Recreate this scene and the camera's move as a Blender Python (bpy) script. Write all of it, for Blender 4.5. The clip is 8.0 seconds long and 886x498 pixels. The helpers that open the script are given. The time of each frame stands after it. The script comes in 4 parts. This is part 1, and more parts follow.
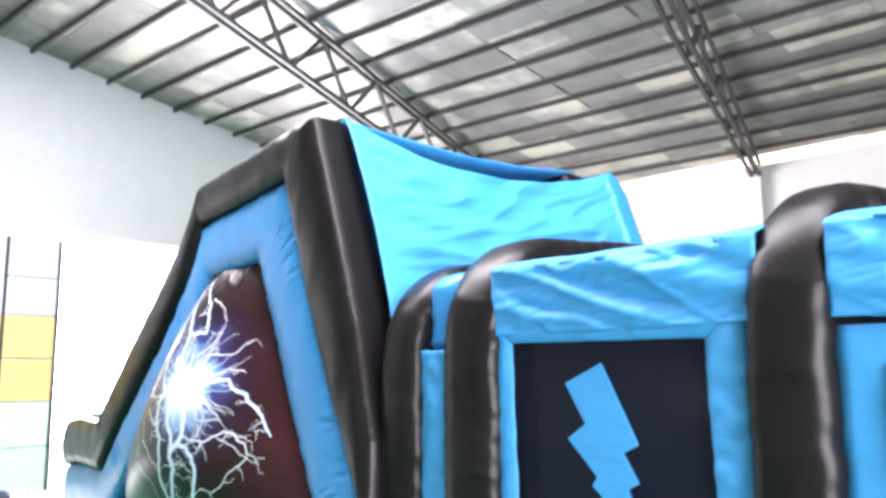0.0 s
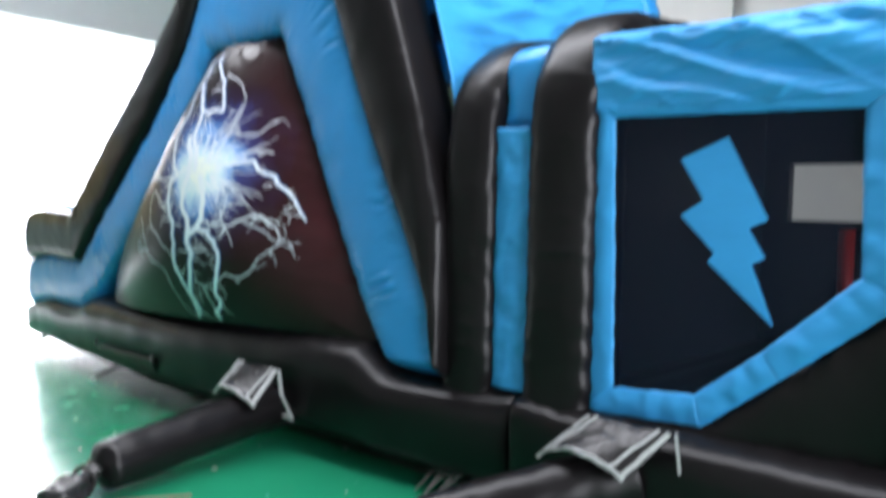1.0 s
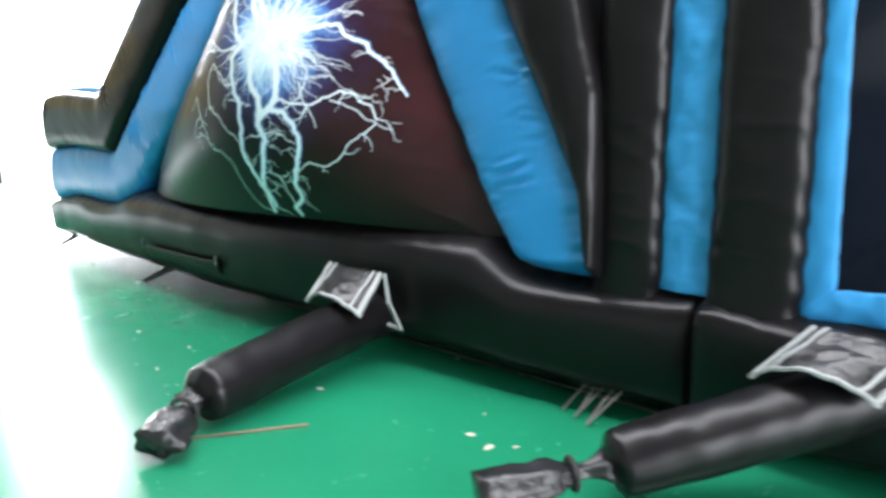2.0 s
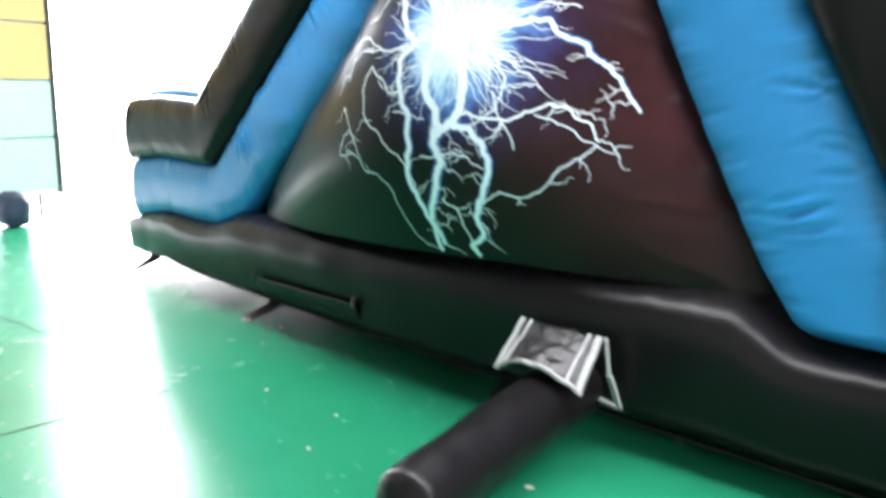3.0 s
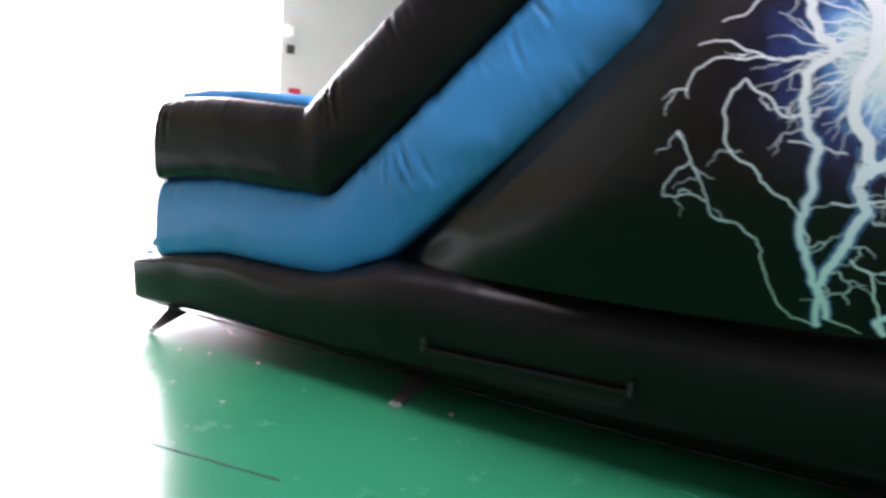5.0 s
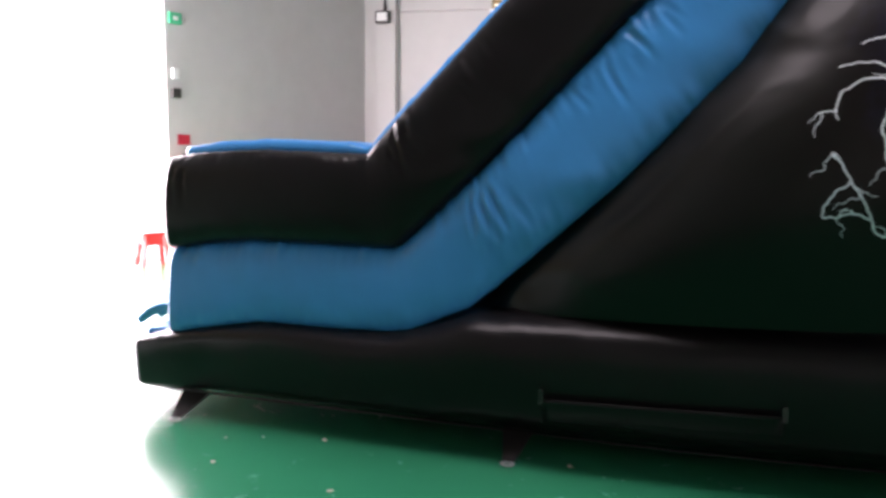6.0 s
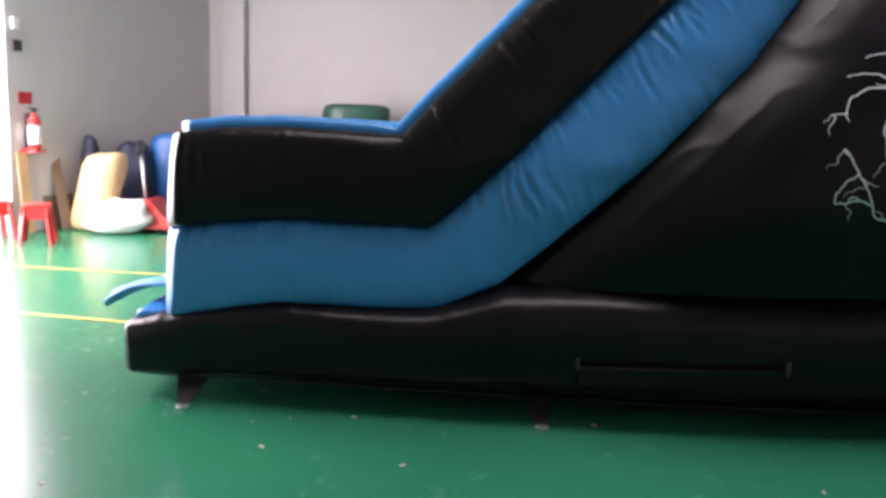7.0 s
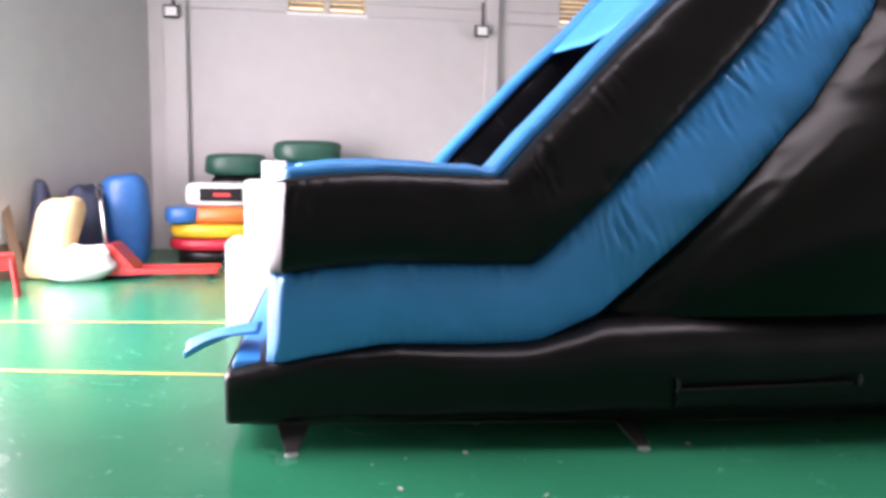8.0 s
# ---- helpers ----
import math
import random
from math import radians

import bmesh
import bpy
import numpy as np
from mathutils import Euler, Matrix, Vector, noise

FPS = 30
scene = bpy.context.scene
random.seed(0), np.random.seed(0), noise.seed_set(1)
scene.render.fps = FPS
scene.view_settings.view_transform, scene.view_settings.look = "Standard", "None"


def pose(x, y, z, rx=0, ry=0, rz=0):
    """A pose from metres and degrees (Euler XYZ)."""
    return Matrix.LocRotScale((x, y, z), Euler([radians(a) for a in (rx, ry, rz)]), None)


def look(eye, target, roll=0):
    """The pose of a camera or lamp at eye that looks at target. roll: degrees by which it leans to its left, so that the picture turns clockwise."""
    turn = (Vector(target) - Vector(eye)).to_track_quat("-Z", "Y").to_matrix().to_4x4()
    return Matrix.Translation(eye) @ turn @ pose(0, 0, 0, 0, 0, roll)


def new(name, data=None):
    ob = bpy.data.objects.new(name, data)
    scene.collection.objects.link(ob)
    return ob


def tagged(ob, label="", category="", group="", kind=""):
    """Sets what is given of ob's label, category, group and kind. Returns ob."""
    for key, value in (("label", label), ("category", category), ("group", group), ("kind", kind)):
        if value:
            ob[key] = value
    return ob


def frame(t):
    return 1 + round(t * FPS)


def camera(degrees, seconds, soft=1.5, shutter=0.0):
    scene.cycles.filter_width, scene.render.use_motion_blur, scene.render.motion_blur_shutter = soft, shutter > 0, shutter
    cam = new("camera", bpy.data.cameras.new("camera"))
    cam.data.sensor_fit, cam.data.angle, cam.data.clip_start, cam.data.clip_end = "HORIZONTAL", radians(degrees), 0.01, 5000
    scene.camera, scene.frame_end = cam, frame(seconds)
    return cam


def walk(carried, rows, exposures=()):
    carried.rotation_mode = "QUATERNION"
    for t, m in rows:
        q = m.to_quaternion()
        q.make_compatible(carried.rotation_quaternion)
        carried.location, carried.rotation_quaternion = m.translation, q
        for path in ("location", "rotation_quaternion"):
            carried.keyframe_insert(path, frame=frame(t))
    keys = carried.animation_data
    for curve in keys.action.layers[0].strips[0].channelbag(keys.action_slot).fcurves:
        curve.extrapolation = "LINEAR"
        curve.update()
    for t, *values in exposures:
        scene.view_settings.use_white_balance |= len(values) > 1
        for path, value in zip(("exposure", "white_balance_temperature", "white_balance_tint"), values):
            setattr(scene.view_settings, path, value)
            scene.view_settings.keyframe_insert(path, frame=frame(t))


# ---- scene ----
cam = camera(57.1, 8.0, soft=3.2, shutter=0.5)
EXPOSURES = [(0, 1.36, 6300, 24), (0.3, 1.10, 6270, 22), (0.5, 0.92, 6220, 20), (1.0, 0.62, 6000, 14), (1.2, 0.58, 6000, 14), (2.5, 1.38, 6150, 12), (3.5, 1.06, 6250, 18), (4.5, 0.76, 6300, 26), (6.0, 0.12, 6600, 31), (7.0, -0.18, 6600, 32), (7.5, 0.14, 6550, 34), (8.0, 0.17, 6480, 34)]
PATH = [
    (0, (10.415, -2.886, 1.951), (8.901, -1.615, 2.257), -0.4),
    (0.5, (10.039, -3.209, 1.947), (8.591, -1.844, 2.147), -0.2),
    (1, (9.522, -3.383, 1.692), (8.157, -1.926, 1.572), 1.3),
    (1.2, (9.316, -3.406, 1.711), (7.987, -1.937, 1.44), 1.3),
    (2.3, (7.987, -3.295, 1.608), (6.666, -1.858, 1.175), -0.2),
    (2.5, (7.704, -3.286, 1.617), (6.342, -1.892, 1.166), -0.2),
    (3, (7.014, -3.237, 1.647), (5.663, -1.818, 1.246), 0.9),
    (3.3, (6.669, -3.283, 1.609), (5.366, -1.802, 1.279), 2.4),
    (3.5, (6.388, -3.289, 1.605), (5.119, -1.785, 1.245), 2.4),
    (4, (5.644, -3.347, 1.571), (4.44, -1.793, 1.203), 2.6),
    (4.5, (4.968, -3.553, 1.528), (3.894, -1.905, 1.167), 2.6),
    (4.7, (4.742, -3.611, 1.483), (3.717, -1.926, 1.149), 3.9),
    (5.8, (3.271, -3.907, 1.507), (2.636, -2.028, 1.247), 0.9),
    (6, (3.019, -3.96, 1.484), (2.471, -2.05, 1.258), 0.4),
    (6.5, (2.296, -4.126, 1.572), (1.937, -2.182, 1.267), 1.3),
    (7, (1.748, -4.299, 1.559), (1.74, -2.322, 1.255), 2.1),
    (7.3, (1.397, -4.352, 1.6), (1.422, -2.367, 1.358), -1.2),
    (7.5, (1.143, -4.316, 1.614), (1.209, -2.325, 1.441), 0.6),
    (8, (0.566, -4.373, 1.605), (0.841, -2.405, 1.377), 0.7),
]
walk(cam, [(t, look(eye, target, roll)) for t, eye, target, roll in PATH], EXPOSURES)

# ---- world, sun and large lights ----
world = bpy.data.worlds.new("sky")
scene.world = world
world.use_nodes = True
wn = world.node_tree
sky = wn.nodes.new("ShaderNodeTexSky")
sky.sky_type, sky.sun_disc = "NISHITA", False
sky.sun_elevation, sky.sun_rotation = radians(50), radians(-13)
wn.nodes["Background"].inputs["Strength"].default_value = 0.12
wn.links.new(sky.outputs["Color"], wn.nodes["Background"].inputs["Color"])

sun_data = bpy.data.lights.new("sun", "SUN")
sun_data.energy, sun_data.angle, sun_data.color = 3.0, radians(0.5), (1.0, 0.96, 0.9)
sun = new("sun", sun_data)
sun.matrix_world = look((8, 34, 42), (0, 0, 0))

# The left wall, the wall past the gate and the back wall are turned, each on its own axes.
LEFT = pose(-4.36, 9.50, 0, 0, 0, 7.6)
PIER = pose(-3.67, 5.74, 0, 0, 0, -19)
BACK = pose(-2.75, 9.6, 0, 0, 0, 5)


def area(name, m, sx, sy, watts, colour=(1, 1, 1)):
    data = bpy.data.lights.new(name, "AREA")
    data.shape, data.size, data.size_y, data.energy, data.color = "RECTANGLE", sx, sy, watts, colour
    ob = new(name, data)
    ob.matrix_world = m
    return ob


DOOR_Y0, DOOR_Y1, DOOR_Z = -13.4, -3.79, 4.16
DOOR_EDGE = -9.0
area("door_daylight", LEFT @ look((-0.35, (DOOR_EDGE + DOOR_Y1) / 2, 2.05), (5, -7.1, 1.6)), 5.0, 3.9, 960, (1.0, 0.99, 0.97))
# Added fill from the unseen east side, for the right-hand faces.
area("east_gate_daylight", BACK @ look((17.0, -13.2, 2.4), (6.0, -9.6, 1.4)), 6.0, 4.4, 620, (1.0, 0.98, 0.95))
# Added lamp below the closed roof, out of view, to brighten walls and floor.
area("ridge_skylight", BACK @ look((8.0, -10.6, 6.95), (8.0, -9.9, 0)), 13.0, 2.0, 780, (1.0, 0.985, 0.96))


# ---- materials ----
def nodes_of(name):
    m = bpy.data.materials.new(name)
    m.use_nodes = True
    return m, m.node_tree, m.node_tree.nodes["Principled BSDF"]


def add(t, kind, **values):
    n = t.nodes.new(kind)
    for key, value in values.items():
        if key in n.inputs:
            n.inputs[key].default_value = value
    return n


def ramp(t, source, stops):
    r = t.nodes.new("ShaderNodeValToRGB")
    while len(r.color_ramp.elements) < len(stops):
        r.color_ramp.elements.new(0.5)
    for e, (p, c) in zip(r.color_ramp.elements, stops):
        e.position, e.color = p, (*c, 1)
    t.links.new(source, r.inputs["Fac"])
    return r.outputs["Color"]


def surface(name, colour, rough=0.5, metal=0.0, spread=0.12, grain=8.0, large=0.9, bump=0.1, stretch=(1, 1, 1), spec=0.5, rough_spread=0.1, distance=0.01):
    """A painted, cloth or plastic surface with variation at two sizes, relief and uneven gloss."""
    m, t, p = nodes_of(name)
    co = t.nodes.new("ShaderNodeTexCoord")
    mp = t.nodes.new("ShaderNodeMapping")
    mp.inputs["Scale"].default_value = stretch
    t.links.new(co.outputs["Object"], mp.inputs["Vector"])
    fine = add(t, "ShaderNodeTexNoise", Scale=grain, Detail=5.0, Roughness=0.6)
    big = add(t, "ShaderNodeTexNoise", Scale=large, Detail=3.0)
    for n in (fine, big):
        t.links.new(mp.outputs["Vector"], n.inputs["Vector"])
    both = t.nodes.new("ShaderNodeMath")
    both.operation = "ADD"
    t.links.new(fine.outputs["Fac"], both.inputs[0])
    t.links.new(big.outputs["Fac"], both.inputs[1])
    half = t.nodes.new("ShaderNodeMath")
    half.operation = "MULTIPLY"
    half.inputs[1].default_value = 0.5
    t.links.new(both.outputs[0], half.inputs[0])
    low = tuple(c * (1 - spread) for c in colour)
    high = tuple(min(1, c * (1 + spread)) for c in colour)
    t.links.new(ramp(t, half.outputs[0], [(0.3, low), (0.7, high)]), p.inputs["Base Color"])
    rr = t.nodes.new("ShaderNodeMapRange")
    rr.inputs["To Min"].default_value = max(0.02, rough - rough_spread)
    rr.inputs["To Max"].default_value = min(1, rough + rough_spread)
    t.links.new(big.outputs["Fac"], rr.inputs["Value"])
    t.links.new(rr.outputs["Result"], p.inputs["Roughness"])
    p.inputs["Metallic"].default_value = metal
    p.inputs["Specular IOR Level"].default_value = spec
    if bump:
        b = add(t, "ShaderNodeBump", Strength=bump, Distance=distance)
        t.links.new(half.outputs[0], b.inputs["Height"])
        t.links.new(b.outputs["Normal"], p.inputs["Normal"])
    return m


BLUE = surface("blue_vinyl", (0.030, 0.270, 0.640), 0.36, spread=0.06, grain=7, large=1.2, bump=0.10, distance=0.02)
BLUE_CLOTH = surface("blue_cloth", (0.040, 0.310, 0.680), 0.55, spread=0.08, grain=3.5, large=0.8, bump=0.5, stretch=(1, 1, 2.6), distance=0.03)
BLACK = surface("black_vinyl", (0.0065, 0.0056, 0.0062), 0.33, spread=0.2, grain=6, large=1.1, bump=0.16, distance=0.02, spec=0.23)
NAVY = surface("navy_net", (0.006, 0.008, 0.022), 0.4, spread=0.3, grain=4, bump=0.3)
GREY_TRIM = surface("grey_trim", (0.36, 0.37, 0.37), 0.4, spread=0.15, grain=30, bump=0.2)
SHEEN_BLACK = surface("crumpled_black_vinyl", (0.018, 0.017, 0.018), 0.24, spread=0.3, grain=14, large=5, bump=1.0, distance=0.03)
WALL = surface("wall_plaster", (0.53, 0.515, 0.50), 0.85, spread=0.06, grain=3, large=0.35, bump=0.08)
WALL_GREY = surface("wall_plaster_pale", (0.47, 0.475, 0.465), 0.85, spread=0.06, grain=3, large=0.3, bump=0.08)
STEEL = surface("dark_painted_steel", (0.034, 0.030, 0.028), 0.6, spread=0.25, grain=9)
CHROME = surface("galvanised_metal", (0.55, 0.56, 0.57), 0.3, metal=0.9, spread=0.1, grain=20)
CONCRETE = surface("outdoor_concrete", (0.52, 0.51, 0.48), 0.8, spread=0.12, grain=2, large=0.2)
RED = surface("red_plastic", (0.55, 0.035, 0.03), 0.35, spread=0.1)
WHITE = surface("white_plastic", (0.78, 0.78, 0.76), 0.5, spread=0.06)
YELLOW = surface("yellow_vinyl", (0.75, 0.46, 0.02), 0.4, spread=0.08)
ORANGE = surface("orange_vinyl", (0.72, 0.16, 0.03), 0.4, spread=0.08)
CRIMSON = surface("crimson_vinyl", (0.50, 0.02, 0.04), 0.4, spread=0.1)
GREEN_TARP = surface("green_tarpaulin", (0.015, 0.075, 0.05), 0.42, spread=0.2, grain=6, bump=0.6, distance=0.03)
SACK = surface("woven_sack", (0.60, 0.42, 0.22), 0.8, spread=0.18, grain=40, large=2.5, bump=0.8, distance=0.02)
BLUE_BAG = surface("blue_plastic_bag", (0.02, 0.13, 0.38), 0.4, spread=0.2, grain=4, bump=0.9, distance=0.04)
DARK_BAG = surface("dark_blue_bag", (0.02, 0.028, 0.06), 0.6, spread=0.25, grain=5, bump=0.8, distance=0.04)
BOARD = surface("weathered_plywood", (0.22, 0.15, 0.10), 0.75, spread=0.2, grain=4, large=1, stretch=(1, 1, 0.15))
PANEL_GREY = surface("grey_door_sheet", (0.55, 0.58, 0.60), 0.5, spread=0.05)
PANEL_YELLOW = surface("yellow_door_sheet", (0.72, 0.50, 0.20), 0.5, spread=0.06)
PANEL_MINT = surface("mint_door_sheet", (0.56, 0.66, 0.62), 0.5, spread=0.05)
# The yellow of sunlight on the louvres is put into their base colour.
LOUVRE_LIT = surface("louvre_sunlit_tint", (0.50, 0.36, 0.14), 0.5, spread=0.15)
DIRT = surface("pale_scrap", (0.55, 0.5, 0.42), 0.7, spread=0.3)
TAPE = surface("worn_yellow_floor_paint", (0.62, 0.52, 0.12), 0.45, spread=0.35, grain=14, large=3)
STRAP = surface("black_webbing", (0.02, 0.018, 0.018), 0.7, spread=0.2, grain=60)
WEBBING = surface("grey_webbing", (0.11, 0.11, 0.105), 0.6, spread=0.3, grain=60)
EXIT_GREEN = surface("green_sign_plastic", (0.03, 0.45, 0.22), 0.4, spread=0.05)


def floor_material():
    """Glossy green floor paint with scuffs, dust and shallow unevenness."""
    m, t, p = nodes_of("green_floor_paint")
    co = t.nodes.new("ShaderNodeTexCoord")
    big = add(t, "ShaderNodeTexNoise", Scale=0.5, Detail=5.0, Roughness=0.6)
    fine = add(t, "ShaderNodeTexNoise", Scale=22.0, Detail=6.0, Roughness=0.7)
    streak = add(t, "ShaderNodeTexNoise", Scale=3.0, Detail=6.0, Roughness=0.75, Distortion=1.5)
    for n in (big, fine, streak):
        t.links.new(co.outputs["Object"], n.inputs["Vector"])
    base = ramp(t, big.outputs["Fac"], [(0.3, (0.010, 0.170, 0.082)), (0.7, (0.016, 0.220, 0.108))])
    scuff = ramp(t, streak.outputs["Fac"], [(0.60, (0, 0, 0)), (0.78, (0.35, 0.35, 0.35))])
    mix = t.nodes.new("ShaderNodeMixRGB")
    mix.inputs["Color2"].default_value = (0.08, 0.26, 0.17, 1)
    t.links.new(scuff, mix.inputs["Fac"])
    t.links.new(base, mix.inputs["Color1"])
    t.links.new(mix.outputs["Color"], p.inputs["Base Color"])
    rr = t.nodes.new("ShaderNodeMapRange")
    rr.inputs["To Min"].default_value, rr.inputs["To Max"].default_value = 0.16, 0.34
    t.links.new(streak.outputs["Fac"], rr.inputs["Value"])
    t.links.new(rr.outputs["Result"], p.inputs["Roughness"])
    p.inputs["Specular IOR Level"].default_value = 0.6
    b = add(t, "ShaderNodeBump", Strength=0.12, Distance=0.004)
    t.links.new(fine.outputs["Fac"], b.inputs["Height"])
    t.links.new(b.outputs["Normal"], p.inputs["Normal"])
    return m


def print_material():
    """The dark storm print of the slide's side: brown and green clouds and a blue-white burst."""
    m, t, p = nodes_of("storm_print")
    co = t.nodes.new("ShaderNodeTexCoord")
    cloud = add(t, "ShaderNodeTexNoise", Scale=1.3, Detail=4.0, Roughness=0.55)
    t.links.new(co.outputs["Object"], cloud.inputs["Vector"])
    sx = t.nodes.new("ShaderNodeSeparateXYZ")
    t.links.new(co.outputs["Object"], sx.inputs[0])
    along = t.nodes.new("ShaderNodeMapRange")
    along.inputs["From Min"].default_value, along.inputs["From Max"].default_value = 3.4, 5.6
    t.links.new(sx.outputs["X"], along.inputs["Value"])
    hue = ramp(t, along.outputs["Result"], [(0.0, (0.007, 0.007, 0.006)), (0.45, (0.014, 0.007, 0.008)), (0.75, (0.045, 0.013, 0.016)), (1.0, (0.075, 0.016, 0.020))])
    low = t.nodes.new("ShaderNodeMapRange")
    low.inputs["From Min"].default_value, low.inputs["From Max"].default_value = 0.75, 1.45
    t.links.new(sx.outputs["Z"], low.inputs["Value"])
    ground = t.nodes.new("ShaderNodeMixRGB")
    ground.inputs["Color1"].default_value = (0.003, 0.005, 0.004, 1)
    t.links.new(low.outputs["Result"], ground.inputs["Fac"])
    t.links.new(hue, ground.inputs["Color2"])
    clouds = t.nodes.new("ShaderNodeMixRGB")
    clouds.blend_type = "MULTIPLY"
    clouds.inputs["Fac"].default_value = 0.8
    t.links.new(ground.outputs["Color"], clouds.inputs["Color1"])
    t.links.new(ramp(t, cloud.outputs["Fac"], [(0.35, (0.45, 0.45, 0.45)), (0.65, (1, 1, 1))]), clouds.inputs["Color2"])
    # the burst: distance in the plane of the print, roughened by fine rays
    off = t.nodes.new("ShaderNodeVectorMath")
    off.operation = "SUBTRACT"
    off.inputs[1].default_value = (BURST[0], 0, BURST[1])
    t.links.new(co.outputs["Object"], off.inputs[0])
    flat = t.nodes.new("ShaderNodeVectorMath")
    flat.operation = "MULTIPLY"
    flat.inputs[1].default_value = (1, 0, 1)
    t.links.new(off.outputs[0], flat.inputs[0])
    far = t.nodes.new("ShaderNodeVectorMath")
    far.operation = "LENGTH"
    t.links.new(flat.outputs[0], far.inputs[0])
    rays = add(t, "ShaderNodeTexNoise", Scale=5.0, Detail=4.0, Roughness=0.7)
    t.links.new(co.outputs["Object"], rays.inputs["Vector"])
    wob = t.nodes.new("ShaderNodeMath")
    wob.operation = "MULTIPLY_ADD"
    wob.inputs[1].default_value = 0.42
    t.links.new(rays.outputs["Fac"], wob.inputs[0])
    t.links.new(far.outputs["Value"], wob.inputs[2])
    burst = ramp(t, wob.outputs[0], [(0.30, (0.90, 0.95, 0.88)), (0.38, (0.58, 0.82, 0.92)), (0.47, (0.12, 0.30, 0.66)), (0.57, (0.022, 0.040, 0.16)), (0.70, (0.005, 0.006, 0.024)), (0.88, (0, 0, 0))])
    out = t.nodes.new("ShaderNodeMixRGB")
    out.blend_type = "ADD"
    out.inputs["Fac"].default_value = 1.0
    t.links.new(clouds.outputs["Color"], out.inputs["Color1"])
    t.links.new(burst, out.inputs["Color2"])
    t.links.new(out.outputs["Color"], p.inputs["Base Color"])
    p.inputs["Roughness"].default_value = 0.30
    p.inputs["Specular IOR Level"].default_value = 0.24
    b = add(t, "ShaderNodeBump", Strength=0.25, Distance=0.02)
    t.links.new(cloud.outputs["Fac"], b.inputs["Height"])
    t.links.new(b.outputs["Normal"], p.inputs["Normal"])
    return m


def bolt_material():
    """Lightning ink: pale blue-white above, mint green towards the ground."""
    m, t, p = nodes_of("lightning_ink")
    co = t.nodes.new("ShaderNodeTexCoord")
    sx = t.nodes.new("ShaderNodeSeparateXYZ")
    t.links.new(co.outputs["Object"], sx.inputs[0])
    mr = t.nodes.new("ShaderNodeMapRange")
    mr.inputs["From Min"].default_value, mr.inputs["From Max"].default_value = 0.7, 2.4
    t.links.new(sx.outputs["Z"], mr.inputs["Value"])
    t.links.new(ramp(t, mr.outputs["Result"], [(0.03, (0.40, 0.72, 0.62)), (0.20, (0.56, 0.80, 0.82)), (0.36, (0.72, 0.84, 0.94)), (0.6, (0.86, 0.92, 0.97)), (1.0, (0.72, 0.76, 0.84))]), p.inputs["Base Color"])
    p.inputs["Roughness"].default_value = 0.33
    return m


def roof_material():
    """Foil-faced roof insulation, dull silver with creases and brighter sheets."""
    m, t, p = nodes_of("foil_roof")
    co = t.nodes.new("ShaderNodeTexCoord")
    n = add(t, "ShaderNodeTexNoise", Scale=1.6, Detail=6.0, Roughness=0.65)
    t.links.new(co.outputs["Object"], n.inputs["Vector"])
    geo = t.nodes.new("ShaderNodeNewGeometry")
    mixed = t.nodes.new("ShaderNodeMath")
    mixed.operation = "MULTIPLY_ADD"
    mixed.inputs[1].default_value = 0.5
    t.links.new(geo.outputs["Random Per Island"], mixed.inputs[0])
    t.links.new(n.outputs["Fac"], mixed.inputs[2])
    t.links.new(ramp(t, mixed.outputs[0], [(0.45, (0.140, 0.130, 0.122)), (0.8, (0.225, 0.212, 0.200)), (1.0, (0.44, 0.40, 0.34))]), p.inputs["Base Color"])
    p.inputs["Metallic"].default_value = 0.22
    p.inputs["Roughness"].default_value = 0.46
    b = add(t, "ShaderNodeBump", Strength=0.5, Distance=0.03)
    t.links.new(n.outputs["Fac"], b.inputs["Height"])
    t.links.new(b.outputs["Normal"], p.inputs["Normal"])
    return m


def glow_material(name, colour, strength):
    m = bpy.data.materials.new(name)
    m.use_nodes = True
    t = m.node_tree
    t.nodes.remove(t.nodes["Principled BSDF"])
    e = add(t, "ShaderNodeEmission", Strength=strength)
    e.inputs["Color"].default_value = (*colour, 1)
    t.links.new(e.outputs[0], t.nodes["Material Output"].inputs["Surface"])
    return m


def net_material():
    """Dark window net: mostly black thread, partly open."""
    m, t, p = nodes_of("window_net")
    p.inputs["Base Color"].default_value = (0.004, 0.006, 0.018, 1)
    p.inputs["Roughness"].default_value = 0.55
    p.inputs["Specular IOR Level"].default_value = 0.25
    see = t.nodes.new("ShaderNodeBsdfTransparent")
    mix = t.nodes.new("ShaderNodeMixShader")
    mix.inputs["Fac"].default_value = 0.74
    t.links.new(see.outputs[0], mix.inputs[1])
    t.links.new(p.outputs[0], mix.inputs[2])
    t.links.new(mix.outputs[0], t.nodes["Material Output"].inputs["Surface"])
    return m


BURST = (4.36, 1.86)
HALO = surface("blue_print_halo", (0.045, 0.15, 0.36), 0.33, spread=0.3, grain=12, bump=0.0)
FLOOR = floor_material()
PRINT = print_material()
INK = bolt_material()
FOIL = roof_material()
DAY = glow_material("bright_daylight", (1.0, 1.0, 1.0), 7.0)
SUNLIT = glow_material("warm_daylight", (1.0, 0.90, 0.66), 1.6)
NET = net_material()


# ---- mesh helpers ----
def mesh_of(name, bm, material, smooth=True):
    bmesh.ops.recalc_face_normals(bm, faces=bm.faces[:])
    me = bpy.data.meshes.new(name)
    bm.to_mesh(me)
    bm.free()
    me.materials.append(material)
    if smooth:
        me.shade_smooth()
    return me


